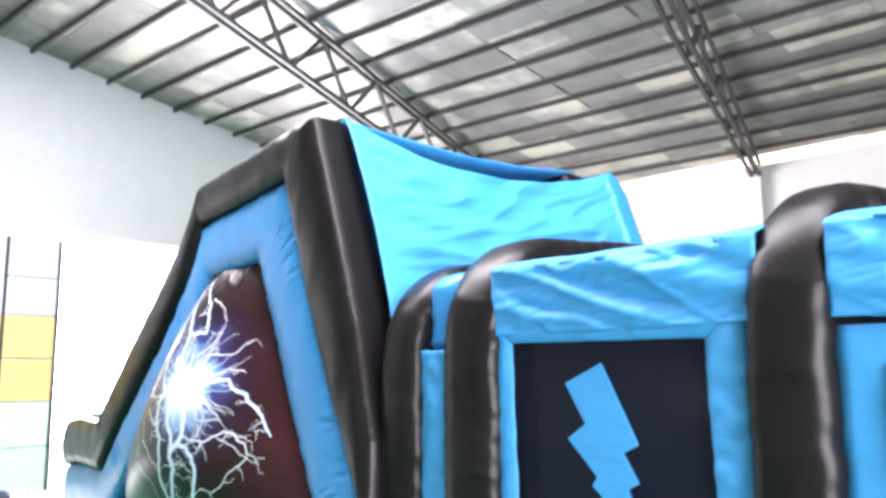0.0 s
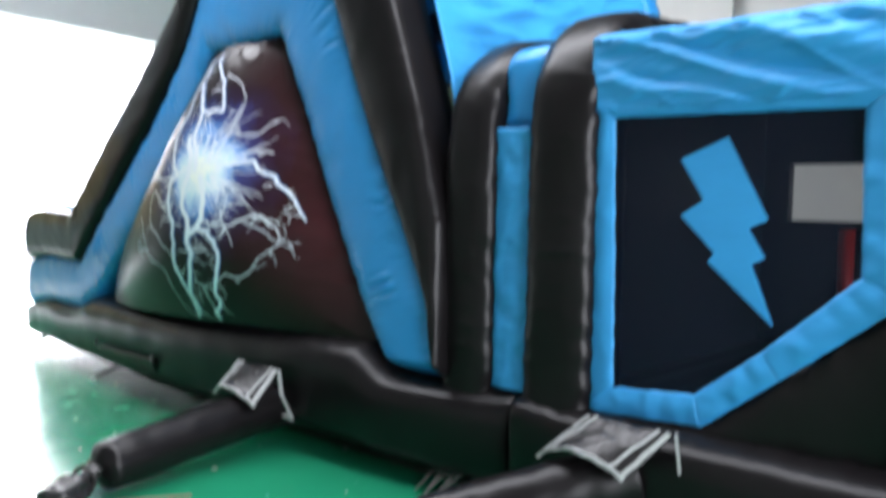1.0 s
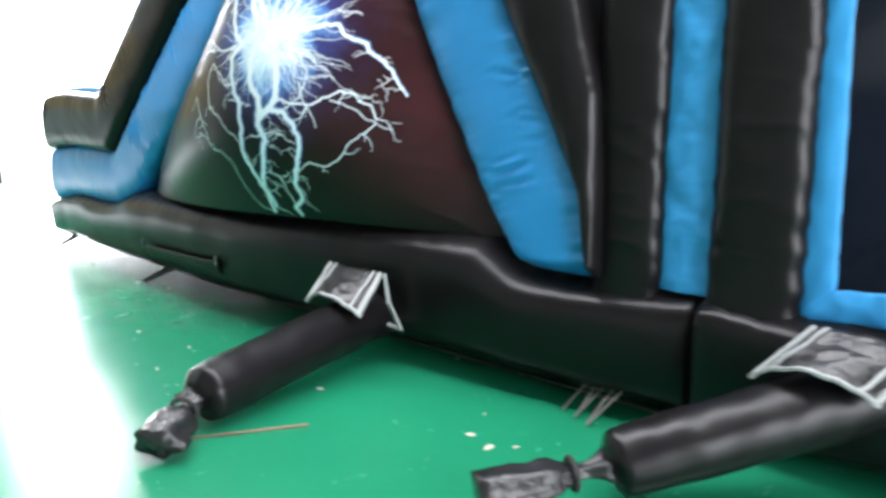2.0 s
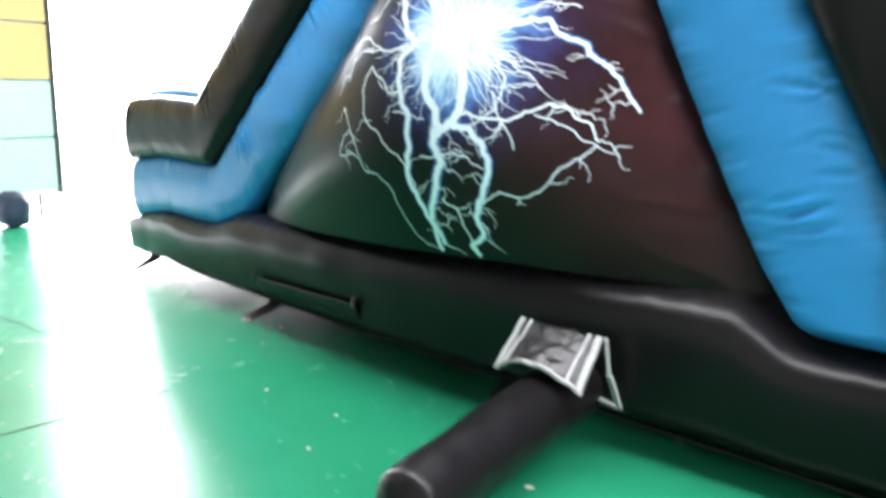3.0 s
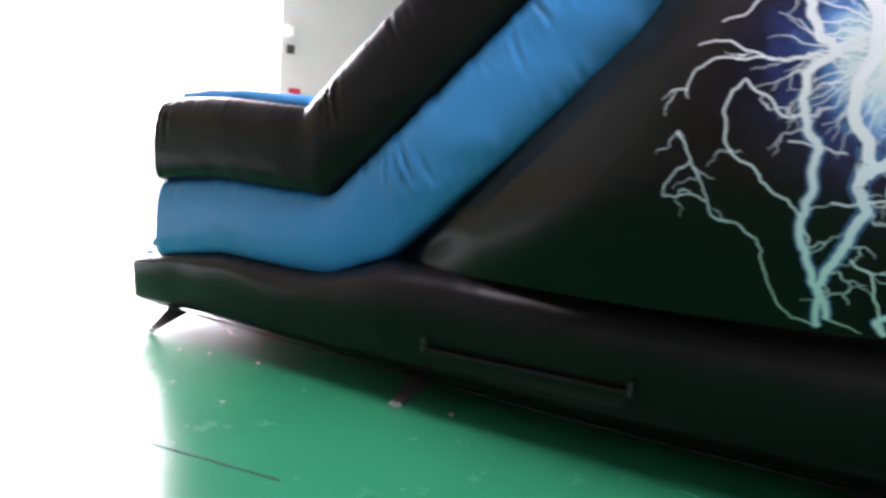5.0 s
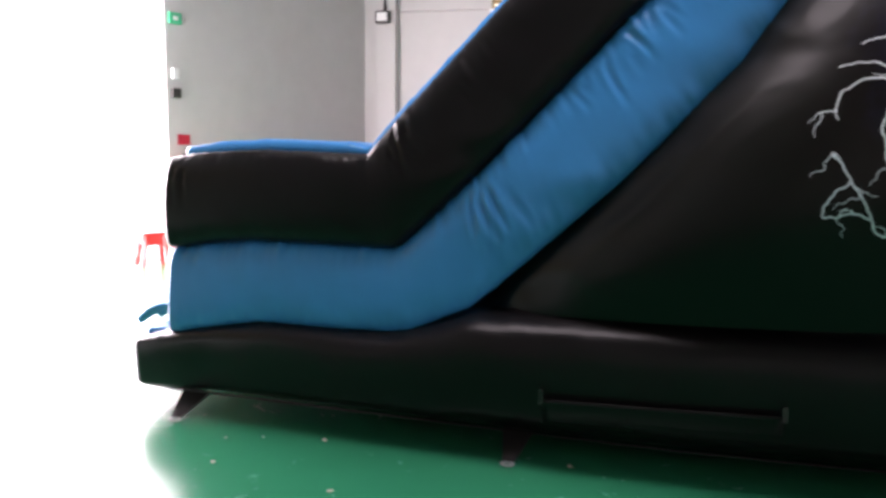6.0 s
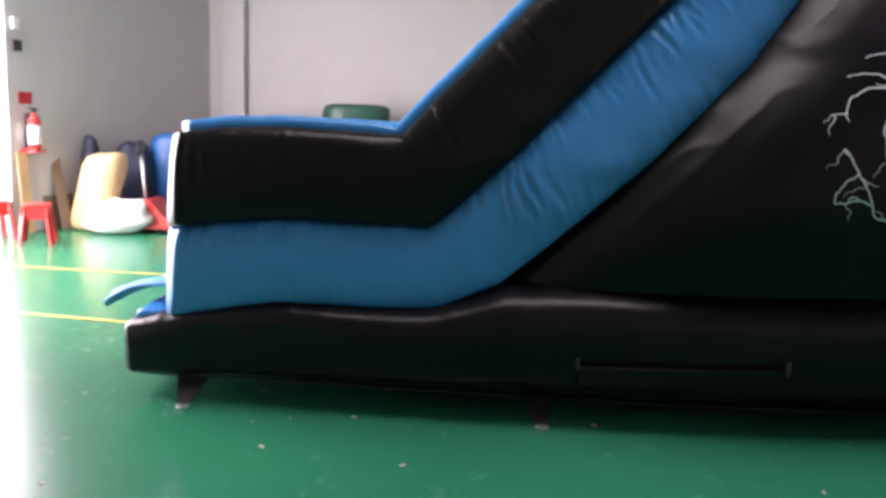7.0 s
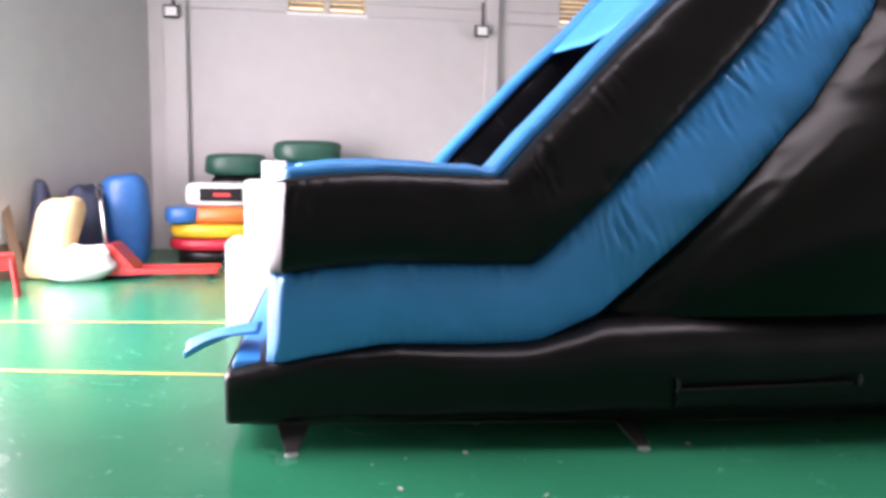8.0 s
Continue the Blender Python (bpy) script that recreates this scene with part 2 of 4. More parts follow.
def part(name, bm, material, parent=None, label="", smooth=True, m=None):
    ob = new(name, mesh_of(name, bm, material, smooth))
    if parent is not None:
        ob.parent = parent
    if m is not None:
        ob.matrix_basis = m
    if label:
        tagged(ob, label)
    return ob


def thing(name, label, category, m=None, group="", kind=""):
    ob = new(name)
    if m is not None:
        ob.matrix_basis = m
    return tagged(ob, label, category, group, kind)


def box(bm, x0, x1, y0, y1, z0, z1, m=None):
    vs = bmesh.ops.create_cube(bm, size=1)["verts"]
    for v in vs:
        v.co = Vector((x0 + (v.co.x + 0.5) * (x1 - x0), y0 + (v.co.y + 0.5) * (y1 - y0), z0 + (v.co.z + 0.5) * (z1 - z0)))
        if m is not None:
            v.co = m @ v.co
    return vs


def boxed(*args, bevel=0.0, m=None):
    bm = bmesh.new()
    box(bm, *args, m=m)
    if bevel:
        bmesh.ops.bevel(bm, geom=bm.edges[:], offset=bevel, segments=2, affect="EDGES", profile=0.6)
    return bm


def rod(bm, a, b, r, n=10, r2=None):
    a, b = Vector(a), Vector(b)
    m = Matrix.Translation((a + b) / 2) @ (b - a).to_track_quat("Z", "Y").to_matrix().to_4x4()
    bmesh.ops.create_cone(bm, cap_ends=True, segments=n, radius1=r, radius2=r if r2 is None else r2, depth=(b - a).length, matrix=m)


def beam(bm, a, b, w, h):
    a, b = Vector(a), Vector(b)
    d = (b - a).normalized()
    side = d.cross(Vector((0, 0, 1)))
    side = side.normalized() * w / 2 if side.length > 1e-3 else Vector((w / 2, 0, 0))
    up = side.cross(d).normalized() * h / 2
    ring = [[bm.verts.new(p + s * side + u * up) for s, u in ((-1, -1), (1, -1), (1, 1), (-1, 1))] for p in (a, b)]
    for k in range(4):
        bm.faces.new((ring[0][k], ring[0][(k + 1) % 4], ring[1][(k + 1) % 4], ring[1][k]))
    bm.faces.new(ring[0])
    bm.faces.new(ring[1])


def skin(bm, rings, closed=True, caps=True):
    """Faces between rings of points; closed rings get end caps."""
    rows = [[bm.verts.new(p) for p in ring] for ring in rings]
    for r0, r1 in zip(rows, rows[1:]):
        count = len(r0)
        for k in range(count if closed else count - 1):
            j = (k + 1) % count
            bm.faces.new((r0[k], r0[j], r1[j], r1[k]))
    if closed and caps:
        for row, mid in ((rows[0], rings[0]), (rows[-1], rings[-1])):
            c = bm.verts.new(sum((Vector(p) for p in mid), Vector()) / len(mid))
            for k in range(len(row)):
                bm.faces.new((row[k], row[(k + 1) % len(row)], c))
    return rows


def power(v, e):
    return math.copysign(abs(v) ** e, v)


def resampled(stations, step):
    """Stations of equal length tuples, filled in evenly by the way of their first four numbers' mean."""
    rows = np.array(stations, float)
    mid = (rows[:, 0:2] + rows[:, 2:4]) / 2
    length = np.r_[0, np.cumsum(np.maximum(np.linalg.norm(np.diff(mid, axis=0), axis=1), 0.02))]
    at = np.linspace(0, length[-1], max(8, int(length[-1] / step)))
    out = np.stack([np.interp(at, length, c) for c in rows.T], -1)
    soft = out.copy()
    for _ in range(3):
        soft[1:-1] = (soft[:-2] + 2 * soft[1:-1] + soft[2:]) / 4
    return at, soft


def band(stations, yc, depth, pucker=0.018, step=0.022, count=32, seed=0.0, full=0.62, wrinkle=0.0, creases=(), follow=False):
    """An air-filled band between a lower and an upper seam in the plane of x and z, bulging towards -y.
    stations: lower x, lower z, upper x, upper z; creases: way along, middle and reach across, slant, depth."""
    at, rows = resampled(stations, step)
    rings = []
    for s, (ax, az, bx, bz) in zip(at, rows):
        end = min(1.0, (min(s, at[-1] - s) / 0.10 + 0.25)) ** 0.5
        ring = []
        for k in range(count):
            a = 2 * math.pi * k / count
            c, d = power(math.cos(a), 0.8), math.sin(a)
            d = 0.42 + 0.58 * d ** full if d >= 0 else 0.42 - 1.42 * (-d) ** 0.5
            edge = abs(math.cos(a)) ** 2.5
            tuck = pucker * edge * (noise.noise(Vector((s * 8 + seed, c * 1.2, seed))) + 1.1 * noise.noise(Vector((s * 24 + seed, c, 2.0))))
            fold = wrinkle * noise.noise(Vector((s * 5 + c * 1.5 + seed, c * 1.1, 3.1)))
            ridge = (1 - abs(noise.noise(Vector((s * 7 + c * 3 + seed, c * 1.5, 9.0))))) ** 10 * 0.5 + (1 - abs(noise.noise(Vector((s * 17 - c * 2 + seed, c * 2, 4.0))))) ** 12 * 0.3
            fold += wrinkle * 0.55 * ridge * (0.35 + 0.65 * edge)
            for s0, c0, reach, slant, deep in creases:
                q = (s - s0 - slant * (c - c0)) / 0.016
                if abs(q) < 4 and abs(c - c0) < reach:
                    fold -= deep * (math.exp(-q * q) - 0.5 * math.exp(-(abs(q) - 1.9) ** 2)) * (1 - (abs(c - c0) / reach) ** 2)
            x = (ax + bx) / 2 + (bx - ax) / 2 * c * (0.94 + 0.06 * end)
            z = (az + bz) / 2 + (bz - az) / 2 * c * (0.94 + 0.06 * end)
            ring.append((x, yc - (bow(x, z) if follow else 0.0) - (depth * d + tuck * 1.6 + fold * max(0.0, d)) * end, z + tuck * 0.5))
        rings.append(ring)
    bm = bmesh.new()
    skin(bm, rings)
    return bm


def base_body(profile, y0, y1, pucker=0.012, step=0.03, seed=0.0, swell=0.06):
    """A long air-filled base: stations of x, bottom z, top z; its front swells out between its ends
    and rolls under to a seam on the floor, from y0 back to y1."""
    p = np.array(profile, float)
    xs = np.arange(p[0, 0], p[-1, 0] + 1e-6, step)
    lo, hi = np.interp(xs, p[:, 0], p[:, 1]), np.interp(xs, p[:, 0], p[:, 2])
    for _ in range(4):
        hi[1:-1] = (hi[:-2] + 2 * hi[1:-1] + hi[2:]) / 4
    rings = []
    for x, a, b in zip(xs, lo, hi):
        end = min(1.0, (min(x - xs[0], xs[-1] - x) / 0.06 + 0.5)) ** 0.5
        t = (x - xs[0]) / (xs[-1] - xs[0])
        push = swell * max(0.0, math.sin(math.pi * t)) ** 0.8
        ring = []
        for k in range(48):
            g = 2 * math.pi * (k + 0.5) / 48
            c, d = power(math.cos(g), 0.14 + 0.12 * min(1.0, 6 * t)), power(math.sin(g), 0.16 + 0.20 * min(1.0, 4 * t))
            w = pucker * noise.noise(Vector((x * 3 + seed, c * 2, d * 2 + seed)))
            edge = max(0.0, d) ** 6
            tuck = pucker * edge * (0.7 * noise.noise(Vector((x * 9 + seed, 0.2, seed))) + 0.8 * (1 - abs(noise.noise(Vector((x * 22 + seed, 1.2, seed))))) ** 8)
            front = max(0.0, -c)
            under = max(0.0, -d)
            y = (y0 + y1) / 2 + (y1 - y0) / 2 * c * (0.985 + 0.015 * end) + (w if c < 0 else 0)
            y += front * (-push * (1 - 0.9 * under ** 2) + 0.10 * under ** 4 + 1.5 * tuck)
            ring.append((x, y, (a + b) / 2 + (b - a) / 2 * d * (0.92 + 0.08 * end) - tuck))
        rings.append(ring)
    bm = bmesh.new()
    skin(bm, rings)
    return bm


def sheet(corner, nu, nv, thick=0.012):
    """A thin cloth over corner(u, v) -> point, with real thickness."""
    p = np.array([[tuple(corner(u / nu, v / nv)) for u in range(nu + 1)] for v in range(nv + 1)], float)
    n = np.cross(np.gradient(p, axis=1), np.gradient(p, axis=0))
    n /= np.maximum(np.linalg.norm(n, axis=2, keepdims=True), 1e-9)
    q = p + n * thick
    bm = bmesh.new()
    sides = [[[bm.verts.new(c) for c in row] for row in grid] for grid in (p, q)]
    for a in sides:
        for v in range(nv):
            for u in range(nu):
                bm.faces.new((a[v][u], a[v][u + 1], a[v + 1][u + 1], a[v + 1][u]))
    a, b = sides
    rim = [(0, u) for u in range(nu)] + [(v, nu) for v in range(nv)] + [(nv, u) for u in range(nu, 0, -1)] + [(v, 0) for v in range(nv, 0, -1)]
    for (v0, u0), (v1, u1) in zip(rim, rim[1:] + rim[:1]):
        bm.faces.new((a[v0][u0], a[v1][u1], b[v1][u1], b[v0][u0]))
    return bm


def blob(size, seed, rough=0.12, power_of=0.6, segments=26, rings=16, lean=(0, 0), taper=0.0):
    """A soft stuffed shape standing on z = 0: size x, y, z."""
    out = []
    for i in range(rings + 1):
        g = math.pi * (i / rings - 0.5)
        ring = []
        for k in range(segments):
            a = 2 * math.pi * k / segments
            cz, cr = power(math.sin(g), power_of), max(0.02, math.cos(g)) ** power_of
            h = (cz + 1) / 2
            r = cr * (1 - taper * h)
            v = Vector((power(math.cos(a), 0.8) * r, power(math.sin(a), 0.8) * r, cz))
            f = 1 + rough * noise.noise(v * 1.7 + Vector((seed, seed * 2, 0))) + rough * 0.5 * noise.noise(v * 4.5 + Vector((0, seed, 5)))
            ring.append((v.x * f * size[0] / 2 + lean[0] * h, v.y * f * size[1] / 2 + lean[1] * h, h * size[2] * (1 + 0.4 * (f - 1))))
        out.append(ring)
    bm = bmesh.new()
    skin(bm, out)
    return bm


# ---- the hall ----
def floor_and_ground():
    part("floor", boxed(-2.6, 18.0, -20.5, 1.6, -0.2, 0.0), FLOOR, m=BACK @ pose(0, 0, 0), label="glossy green painted concrete hall floor", smooth=False)
    tagged(bpy.data.objects["floor"], category="floor", kind="structure")
    ob = part("ground", boxed(-1500, 1500, -1500, 1500, -0.6, -0.203), CONCRETE, label="pale sunlit concrete yard outside the hall", smooth=False)
    tagged(ob, category="ground", kind="structure")
    ob = part("pavement", boxed(-14, -0.02, -30, -3.5, -0.3, 0.004), CONCRETE, m=LEFT.copy(), label="pale concrete apron in front of the gate", smooth=False)
    tagged(ob, category="pavement", kind="structure")


def roof_z(y):
    return 5.66 - 0.150 * y if y > -13 else 5.66 + 1.95 + 0.150 * (y + 13)


def walls():
    bm = bmesh.new()
    top = lambda y: roof_z(y) + 0.1
    # left wall round the gate: a pier north of it, a lintel, a pier south of it
    def slab(y0, y1, z0, flat=None):
        pts = [(y0, z0), (y1, z0), (y1, flat or top(y1)), (y0, flat or top(y0))]
        a = [bm.verts.new((-0.18, y, z)) for y, z in pts]
        b = [bm.verts.new((0.0, y, z)) for y, z in pts]
        bm.faces.new(a)
        bm.faces.new(b)
        for k in range(4):
            bm.faces.new((a[k], a[(k + 1) % 4], b[(k + 1) % 4], b[k]))
    slab(DOOR_Y0, DOOR_Y1, DOOR_Z)
    slab(-20.5, DOOR_Y0, -0.2)
    tagged(part("wall_west", bm, WALL_GREY, m=LEFT.copy(), label="plain pale grey plastered wall with a tall gate", smooth=False), category="wall", kind="structure")
    pier = bmesh.new()
    box(pier, -0.18, 0.0, 0.0, 4.30, -0.2, 7.0)
    tagged(part("wall_northwest", pier, WALL, m=PIER.copy(), label="plain pale grey wall pier beside the gate", smooth=False), category="wall", kind="structure")
    bm = bmesh.new()
    # back wall with two pairs of louvred openings
    holes = [(2.65, 3.26), (3.33, 3.94), (7.45, 8.06), (8.14, 8.75)]
    xs = [-1.6]
    for a, b in holes:
        box(bm, xs[-1], a, 0.0, 0.2, 3.97, 4.72)
        xs.append(b)
    box(bm, xs[-1], 17.3, 0.0, 0.2, 3.97, 4.72)
    box(bm, -1.6, 17.3, 0.0, 0.2, -0.2, 3.97)
    box(bm, -1.6, 17.3, 0.0, 0.2, 4.72, 5.5)
    tagged(part("wall_north", bm, WALL, m=BACK.copy(), label="plain pale plastered back wall below a light gap", smooth=False), category="wall", kind="structure")
    bm = bmesh.new()
    # The opening in this unseen wall is added to suit the east lamp.
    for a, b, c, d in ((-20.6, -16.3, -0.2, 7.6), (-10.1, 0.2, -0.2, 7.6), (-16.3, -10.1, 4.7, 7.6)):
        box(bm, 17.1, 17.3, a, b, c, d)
    tagged(part("wall_east", bm, WALL, m=BACK.copy(), label="plain pale end wall with an added wide opening", smooth=False), category="wall", kind="structure")
    bm = boxed(-3.5, 17.1, -20.6, -20.4, -0.2, 6.4)
    tagged(part("wall_south", bm, WALL, m=BACK.copy(), label="plain pale plastered side wall", smooth=False), category="wall", kind="structure")
    for n, (x, wide) in enumerate(((0.66, 0.35), (6.05, 0.22), (11.4, 0.35))):
        tagged(part("pillar_%d" % (n + 1), boxed(x, x + wide, -0.14, -0.003, 0.0, 5.5, bevel=0.01), WALL, m=BACK.copy(), label="pale plastered pillar on the back wall", smooth=False), category="pillar", kind="structure")


def roof():
    # roof sheets between the purlins, one mesh; each sheet an island of its own
    bm = bmesh.new()
    rng = random.Random(4)
    y = -0.02
    while y > -20.4:
        y1 = y - 0.62
        x = -3.4
        while x < 17.3:
            x1 = x + rng.choice((1.0, 1.0, 1.15))
            d = rng.uniform(-0.012, 0.012)
            q = [(x, y, roof_z(y) + d), (x1, y, roof_z(y) + d), (x1, y1, roof_z(y1) + d), (x, y1, roof_z(y1) + d)]
            lo = [bm.verts.new(p) for p in q]
            hi = [bm.verts.new((p[0], p[1], p[2] + 0.05)) for p in q]
            bm.faces.new(lo)
            bm.faces.new(hi)
            for k in range(4):
                bm.faces.new((lo[k], lo[(k + 1) % 4], hi[(k + 1) % 4], hi[k]))
            x = x1
        y = y1
    tagged(part("ceiling", bm, FOIL, m=BACK.copy(), label="sloping roof lined with dull silver foil sheets", smooth=False), category="ceiling", kind="structure")
    y = -0.45
    while y > -12.5:
        bm = bmesh.new()
        beam(bm, (-3.3, y - 0.5, roof_z(y - 0.5) - 0.05), (17.2, y + 0.5, roof_z(y + 0.5) - 0.05), 0.045, 0.065)
        tagged(part("purlin", bm, STEEL, m=BACK.copy(), smooth=False), "long dark steel roof purlin", "roof beam", "purlins", "structure")
        y -= 0.62
    for x0 in (1.10, 6.15, 11.2):
        truss = thing("roof_truss", "dark painted steel lattice truss under the roof", "truss", BACK.copy(), "roof trusses", "structure")
        top, bot = [], []
        for k in range(21):
            yy = 0.0 - k * 0.65
            x = x0 - 0.30 * yy
            top.append(Vector((x, yy, roof_z(yy) - 0.13)))
            bot.append(Vector((x, yy, roof_z(yy) - 0.13 - (0.22 + 0.55 * min(1, k / 9)))))
        for name, line in (("top_chord", top), ("bottom_chord", bot)):
            for dx in (-0.07, 0.07):
                bm = bmesh.new()
                beam(bm, line[0] + Vector((dx, 0, 0)), line[9] + Vector((dx, 0, 0)), 0.05, 0.065)
                beam(bm, line[9] + Vector((dx, 0, 0)), line[-1] + Vector((dx, 0, 0)), 0.05, 0.065)
                part(name, bm, STEEL, truss, smooth=False)
        for k in range(0, 20):
            bm = bmesh.new()
            a, b = (top[k], bot[k + 1]) if k % 2 else (bot[k], top[k + 1])
            beam(bm, a, b, 0.06, 0.045)
            part("brace", bm, STEEL, truss, smooth=False)


def gate():
    g = thing("sliding_gate", "tall sliding gate leaf in grey, yellow and mint sheets", "gate", LEFT.copy())
    y0, y1 = -13.2, DOOR_EDGE
    zs = [0.31, 0.95, 1.60, 2.24, 2.88, 3.45, 4.03]
    mats = [PANEL_MINT, PANEL_MINT, PANEL_YELLOW, PANEL_YELLOW, PANEL_GREY, PANEL_GREY]
    for a, b, mat in zip(zs, zs[1:], mats):
        part("panel", boxed(0.17, 0.21, y0 + 0.02, y1 - 0.03, a + 0.012, b - 0.012, bevel=0.006), mat, g, smooth=False)
        part("rail", boxed(0.150, 0.168, y0, y1, b - 0.03, b + 0.03), PANEL_GREY, g, smooth=False)
    part("stile", boxed(0.15, 0.23, y1 - 0.028, y1 + 0.02, 0.29, 4.06), STEEL, g, "dark steel edge of the gate", smooth=False)
    part("stile", boxed(0.22, 0.245, y1 - 0.80, y1 - 0.76, 0.29, 4.06), STEEL, g, "dark steel bar on the gate", smooth=False)
    bm = bmesh.new()
    rod(bm, (0.19, y1 - 0.25, 0.0), (0.19, y1 - 0.25, 0.31), 0.02)
    part("drop_bolt", bm, STEEL, g)
    rail = boxed(0.05, 0.14, -16, -2.5, DOOR_Z + 0.02, DOOR_Z + 0.12, bevel=0.01)
    tagged(part("gate_track", rail, WALL_GREY, m=LEFT.copy(), smooth=False), "pale steel track above the gate opening", "rail")


floor_and_ground()
walls()
roof()
gate()
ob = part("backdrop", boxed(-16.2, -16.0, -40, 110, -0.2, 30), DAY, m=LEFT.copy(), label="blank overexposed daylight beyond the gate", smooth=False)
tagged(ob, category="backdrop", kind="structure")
# Glowing board behind the gap; its unseen upper part stops the sun leaking in.
ob = part("backdrop_north", boxed(0.5, 22, 4.0, 4.2, 3.0, 14.0), SUNLIT, m=BACK.copy(), label="glowing board of warm daylight beyond the wall gap, also blocking the sun", smooth=False)
tagged(ob, category="backdrop", kind="structure")

# ---- the inflatable slide ----
UNIT_W = 3.05
ARM_LOW = [(0.22, 0.46), (0.50, 0.515), (0.83, 0.575), (1.32, 0.57), (1.70, 0.575), (2.04, 0.73), (2.24, 0.90), (2.79, 1.39), (3.28, 1.89), (3.64, 2.42), (3.76, 2.80)]
ARM_MID = [(0.24, 0.955), (0.55, 1.00), (0.84, 1.03), (1.34, 1.02), (1.66, 1.02), (1.95, 1.28), (2.08, 1.41), (2.49, 1.83), (2.96, 2.33), (3.36, 2.87), (3.55, 3.29)]
ARM_TOP = [(0.28, 1.465), (0.55, 1.50), (0.85, 1.515), (1.34, 1.50), (1.50, 1.495), (1.68, 1.70), (1.80, 1.82), (2.18, 2.22), (2.66, 2.68), (3.19, 3.24), (3.48, 3.66)]
LEG_IN = [(4.70, 2.84), (5.05, 2.21), (5.24, 1.80), (5.44, 1.40), (5.70, 0.92), (5.90, 0.66)]
LEG_MID = [(5.16, 3.40), (5.60, 2.36), (5.82, 1.90), (6.00, 1.58), (6.26, 1.10), (6.34, 0.66)]
LEG_OUT = [(5.58, 3.78), (6.12, 2.30), (6.24, 1.90), (6.34, 1.55), (6.37, 1.08), (6.38, 0.67)]


def bow(x, z):
    """How far the air pushes the slide's long side out; less towards the top."""
    high = min(1.0, max(0.0, (z - 1.4) / 2.0))
    return (0.10 - 0.20 * high) * math.sin(math.pi * min(1.0, max(0.0, (x + 0.4) / 5.8)))


slide = thing("inflatable_slide", "black and blue inflatable slide with lightning print standing on the floor", "inflatable slide")
SLIDE_BASE = [(0.0, 0.095, 0.43), (0.22, 0.095, 0.49), (0.5, 0.10, 0.555), (0.9, 0.09, 0.615), (1.35, 0.08, 0.61), (1.66, 0.07, 0.625), (1.90, 0.05, 0.69), (2.06, 0.04, 0.76), (2.4, 0.03, 0.765), (3.8, 0.02, 0.785), (5.3, 0.02, 0.825), (5.66, 0.02, 0.82), (5.90, 0.02, 0.66), (6.25, 0.02, 0.655), (6.86, 0.02, 0.69)]
part("base", base_body(SLIDE_BASE, 0.02, UNIT_W, seed=1.0, swell=0.30), BLACK, slide, "black air-filled base with puckered seams")


def pairs(low, high):
    return [(*a, *b) for a, b in zip(low, high)]


def crease_set(rng, spots):
    """Short wrinkles across a band, in clusters: way along, spread, middle across, number, depth."""
    out = []
    for s0, spread, c0, count, deep in spots:
        for _ in range(count):
            out.append((s0 + rng.uniform(-spread, spread), c0 + rng.uniform(-0.2, 0.2), rng.uniform(0.16, 0.42), rng.uniform(-0.10, 0.30), deep * rng.uniform(0.5, 1.0)))
    return out


def side_wall(yc, depth, first):
    rng = random.Random(17)
    blue = crease_set(rng, [(1.95, 0.18, 0.30, 5, 0.016), (2.15, 0.12, -0.25, 3, 0.010), (3.05, 0.30, 0.55, 6, 0.014), (3.70, 0.22, 0.30, 7, 0.018), (6.1, 0.30, 0.62, 7, 0.012), (7.7, 0.25, 0.70, 6, 0.012), (7.95, 0.08, 0.0, 5, 0.012), (0.12, 0.06, -0.7, 3, 0.010)])
    black = crease_set(rng, [(0.14, 0.08, 0.55, 4, 0.012), (1.55, 0.08, 0.50, 5, 0.020), (2.0, 0.3, 0.45, 3, 0.008), (4.2, 0.3, 0.2, 6, 0.012), (5.4, 0.4, 0.6, 5, 0.012)])
    part("blue_tube", band(pairs(ARM_LOW, ARM_MID) + pairs(LEG_IN, LEG_MID), yc + 0.02, depth, pucker=0.010, step=0.010, count=40, seed=2.0 + yc, full=0.45, wrinkle=0.007, creases=blue, follow=first), BLUE, slide, "sky-blue air-filled tube round the print")
    part("black_tube", band(pairs(ARM_MID, ARM_TOP) + pairs(LEG_MID, LEG_OUT), yc, depth + 0.03, pucker=0.003, step=0.012, count=40, seed=5.0 + yc, full=0.5, wrinkle=0.008, creases=black, follow=first), BLACK, slide, "black air-filled outer tube of the slide side")
    outer = []
    for (ax, az), (bx, bz) in zip(ARM_TOP, ARM_TOP[1:] + [(3.62, 3.78)]):
        n = Vector((-(bz - az), bx - ax)).normalized()
        outer.append((ax + 0.065 * n.x, az + 0.06 * n.y))
    inner = [(x + 0.0, z - 0.03) for x, z in ARM_TOP]
    part("cap", band(pairs(inner, outer), yc + (0.18 if first else -0.05), 0.22, pucker=0.006, seed=7.0, full=0.35, follow=first), BLUE, slide, "blue cap on top of the slide side")


side_wall(0.17, 0.21, True)


def web(u, v):
    """The dark inner skin that closes the near side between base and tubes."""
    k = u * (len(ARM_MID) - 1)
    i = min(int(k), len(ARM_MID) - 2)
    x, z = (ARM_MID[i][n] + (ARM_MID[i + 1][n] - ARM_MID[i][n]) * (k - i) for n in (0, 1))
    return (x + 0.03, 0.16, 0.35 + (z - 0.35) * v)


part("inner_skin", sheet(web, 60, 12, 0.012), BLACK, slide, "black inner skin behind the tubes")
side_wall(UNIT_W - 0.22, 0.2, False)


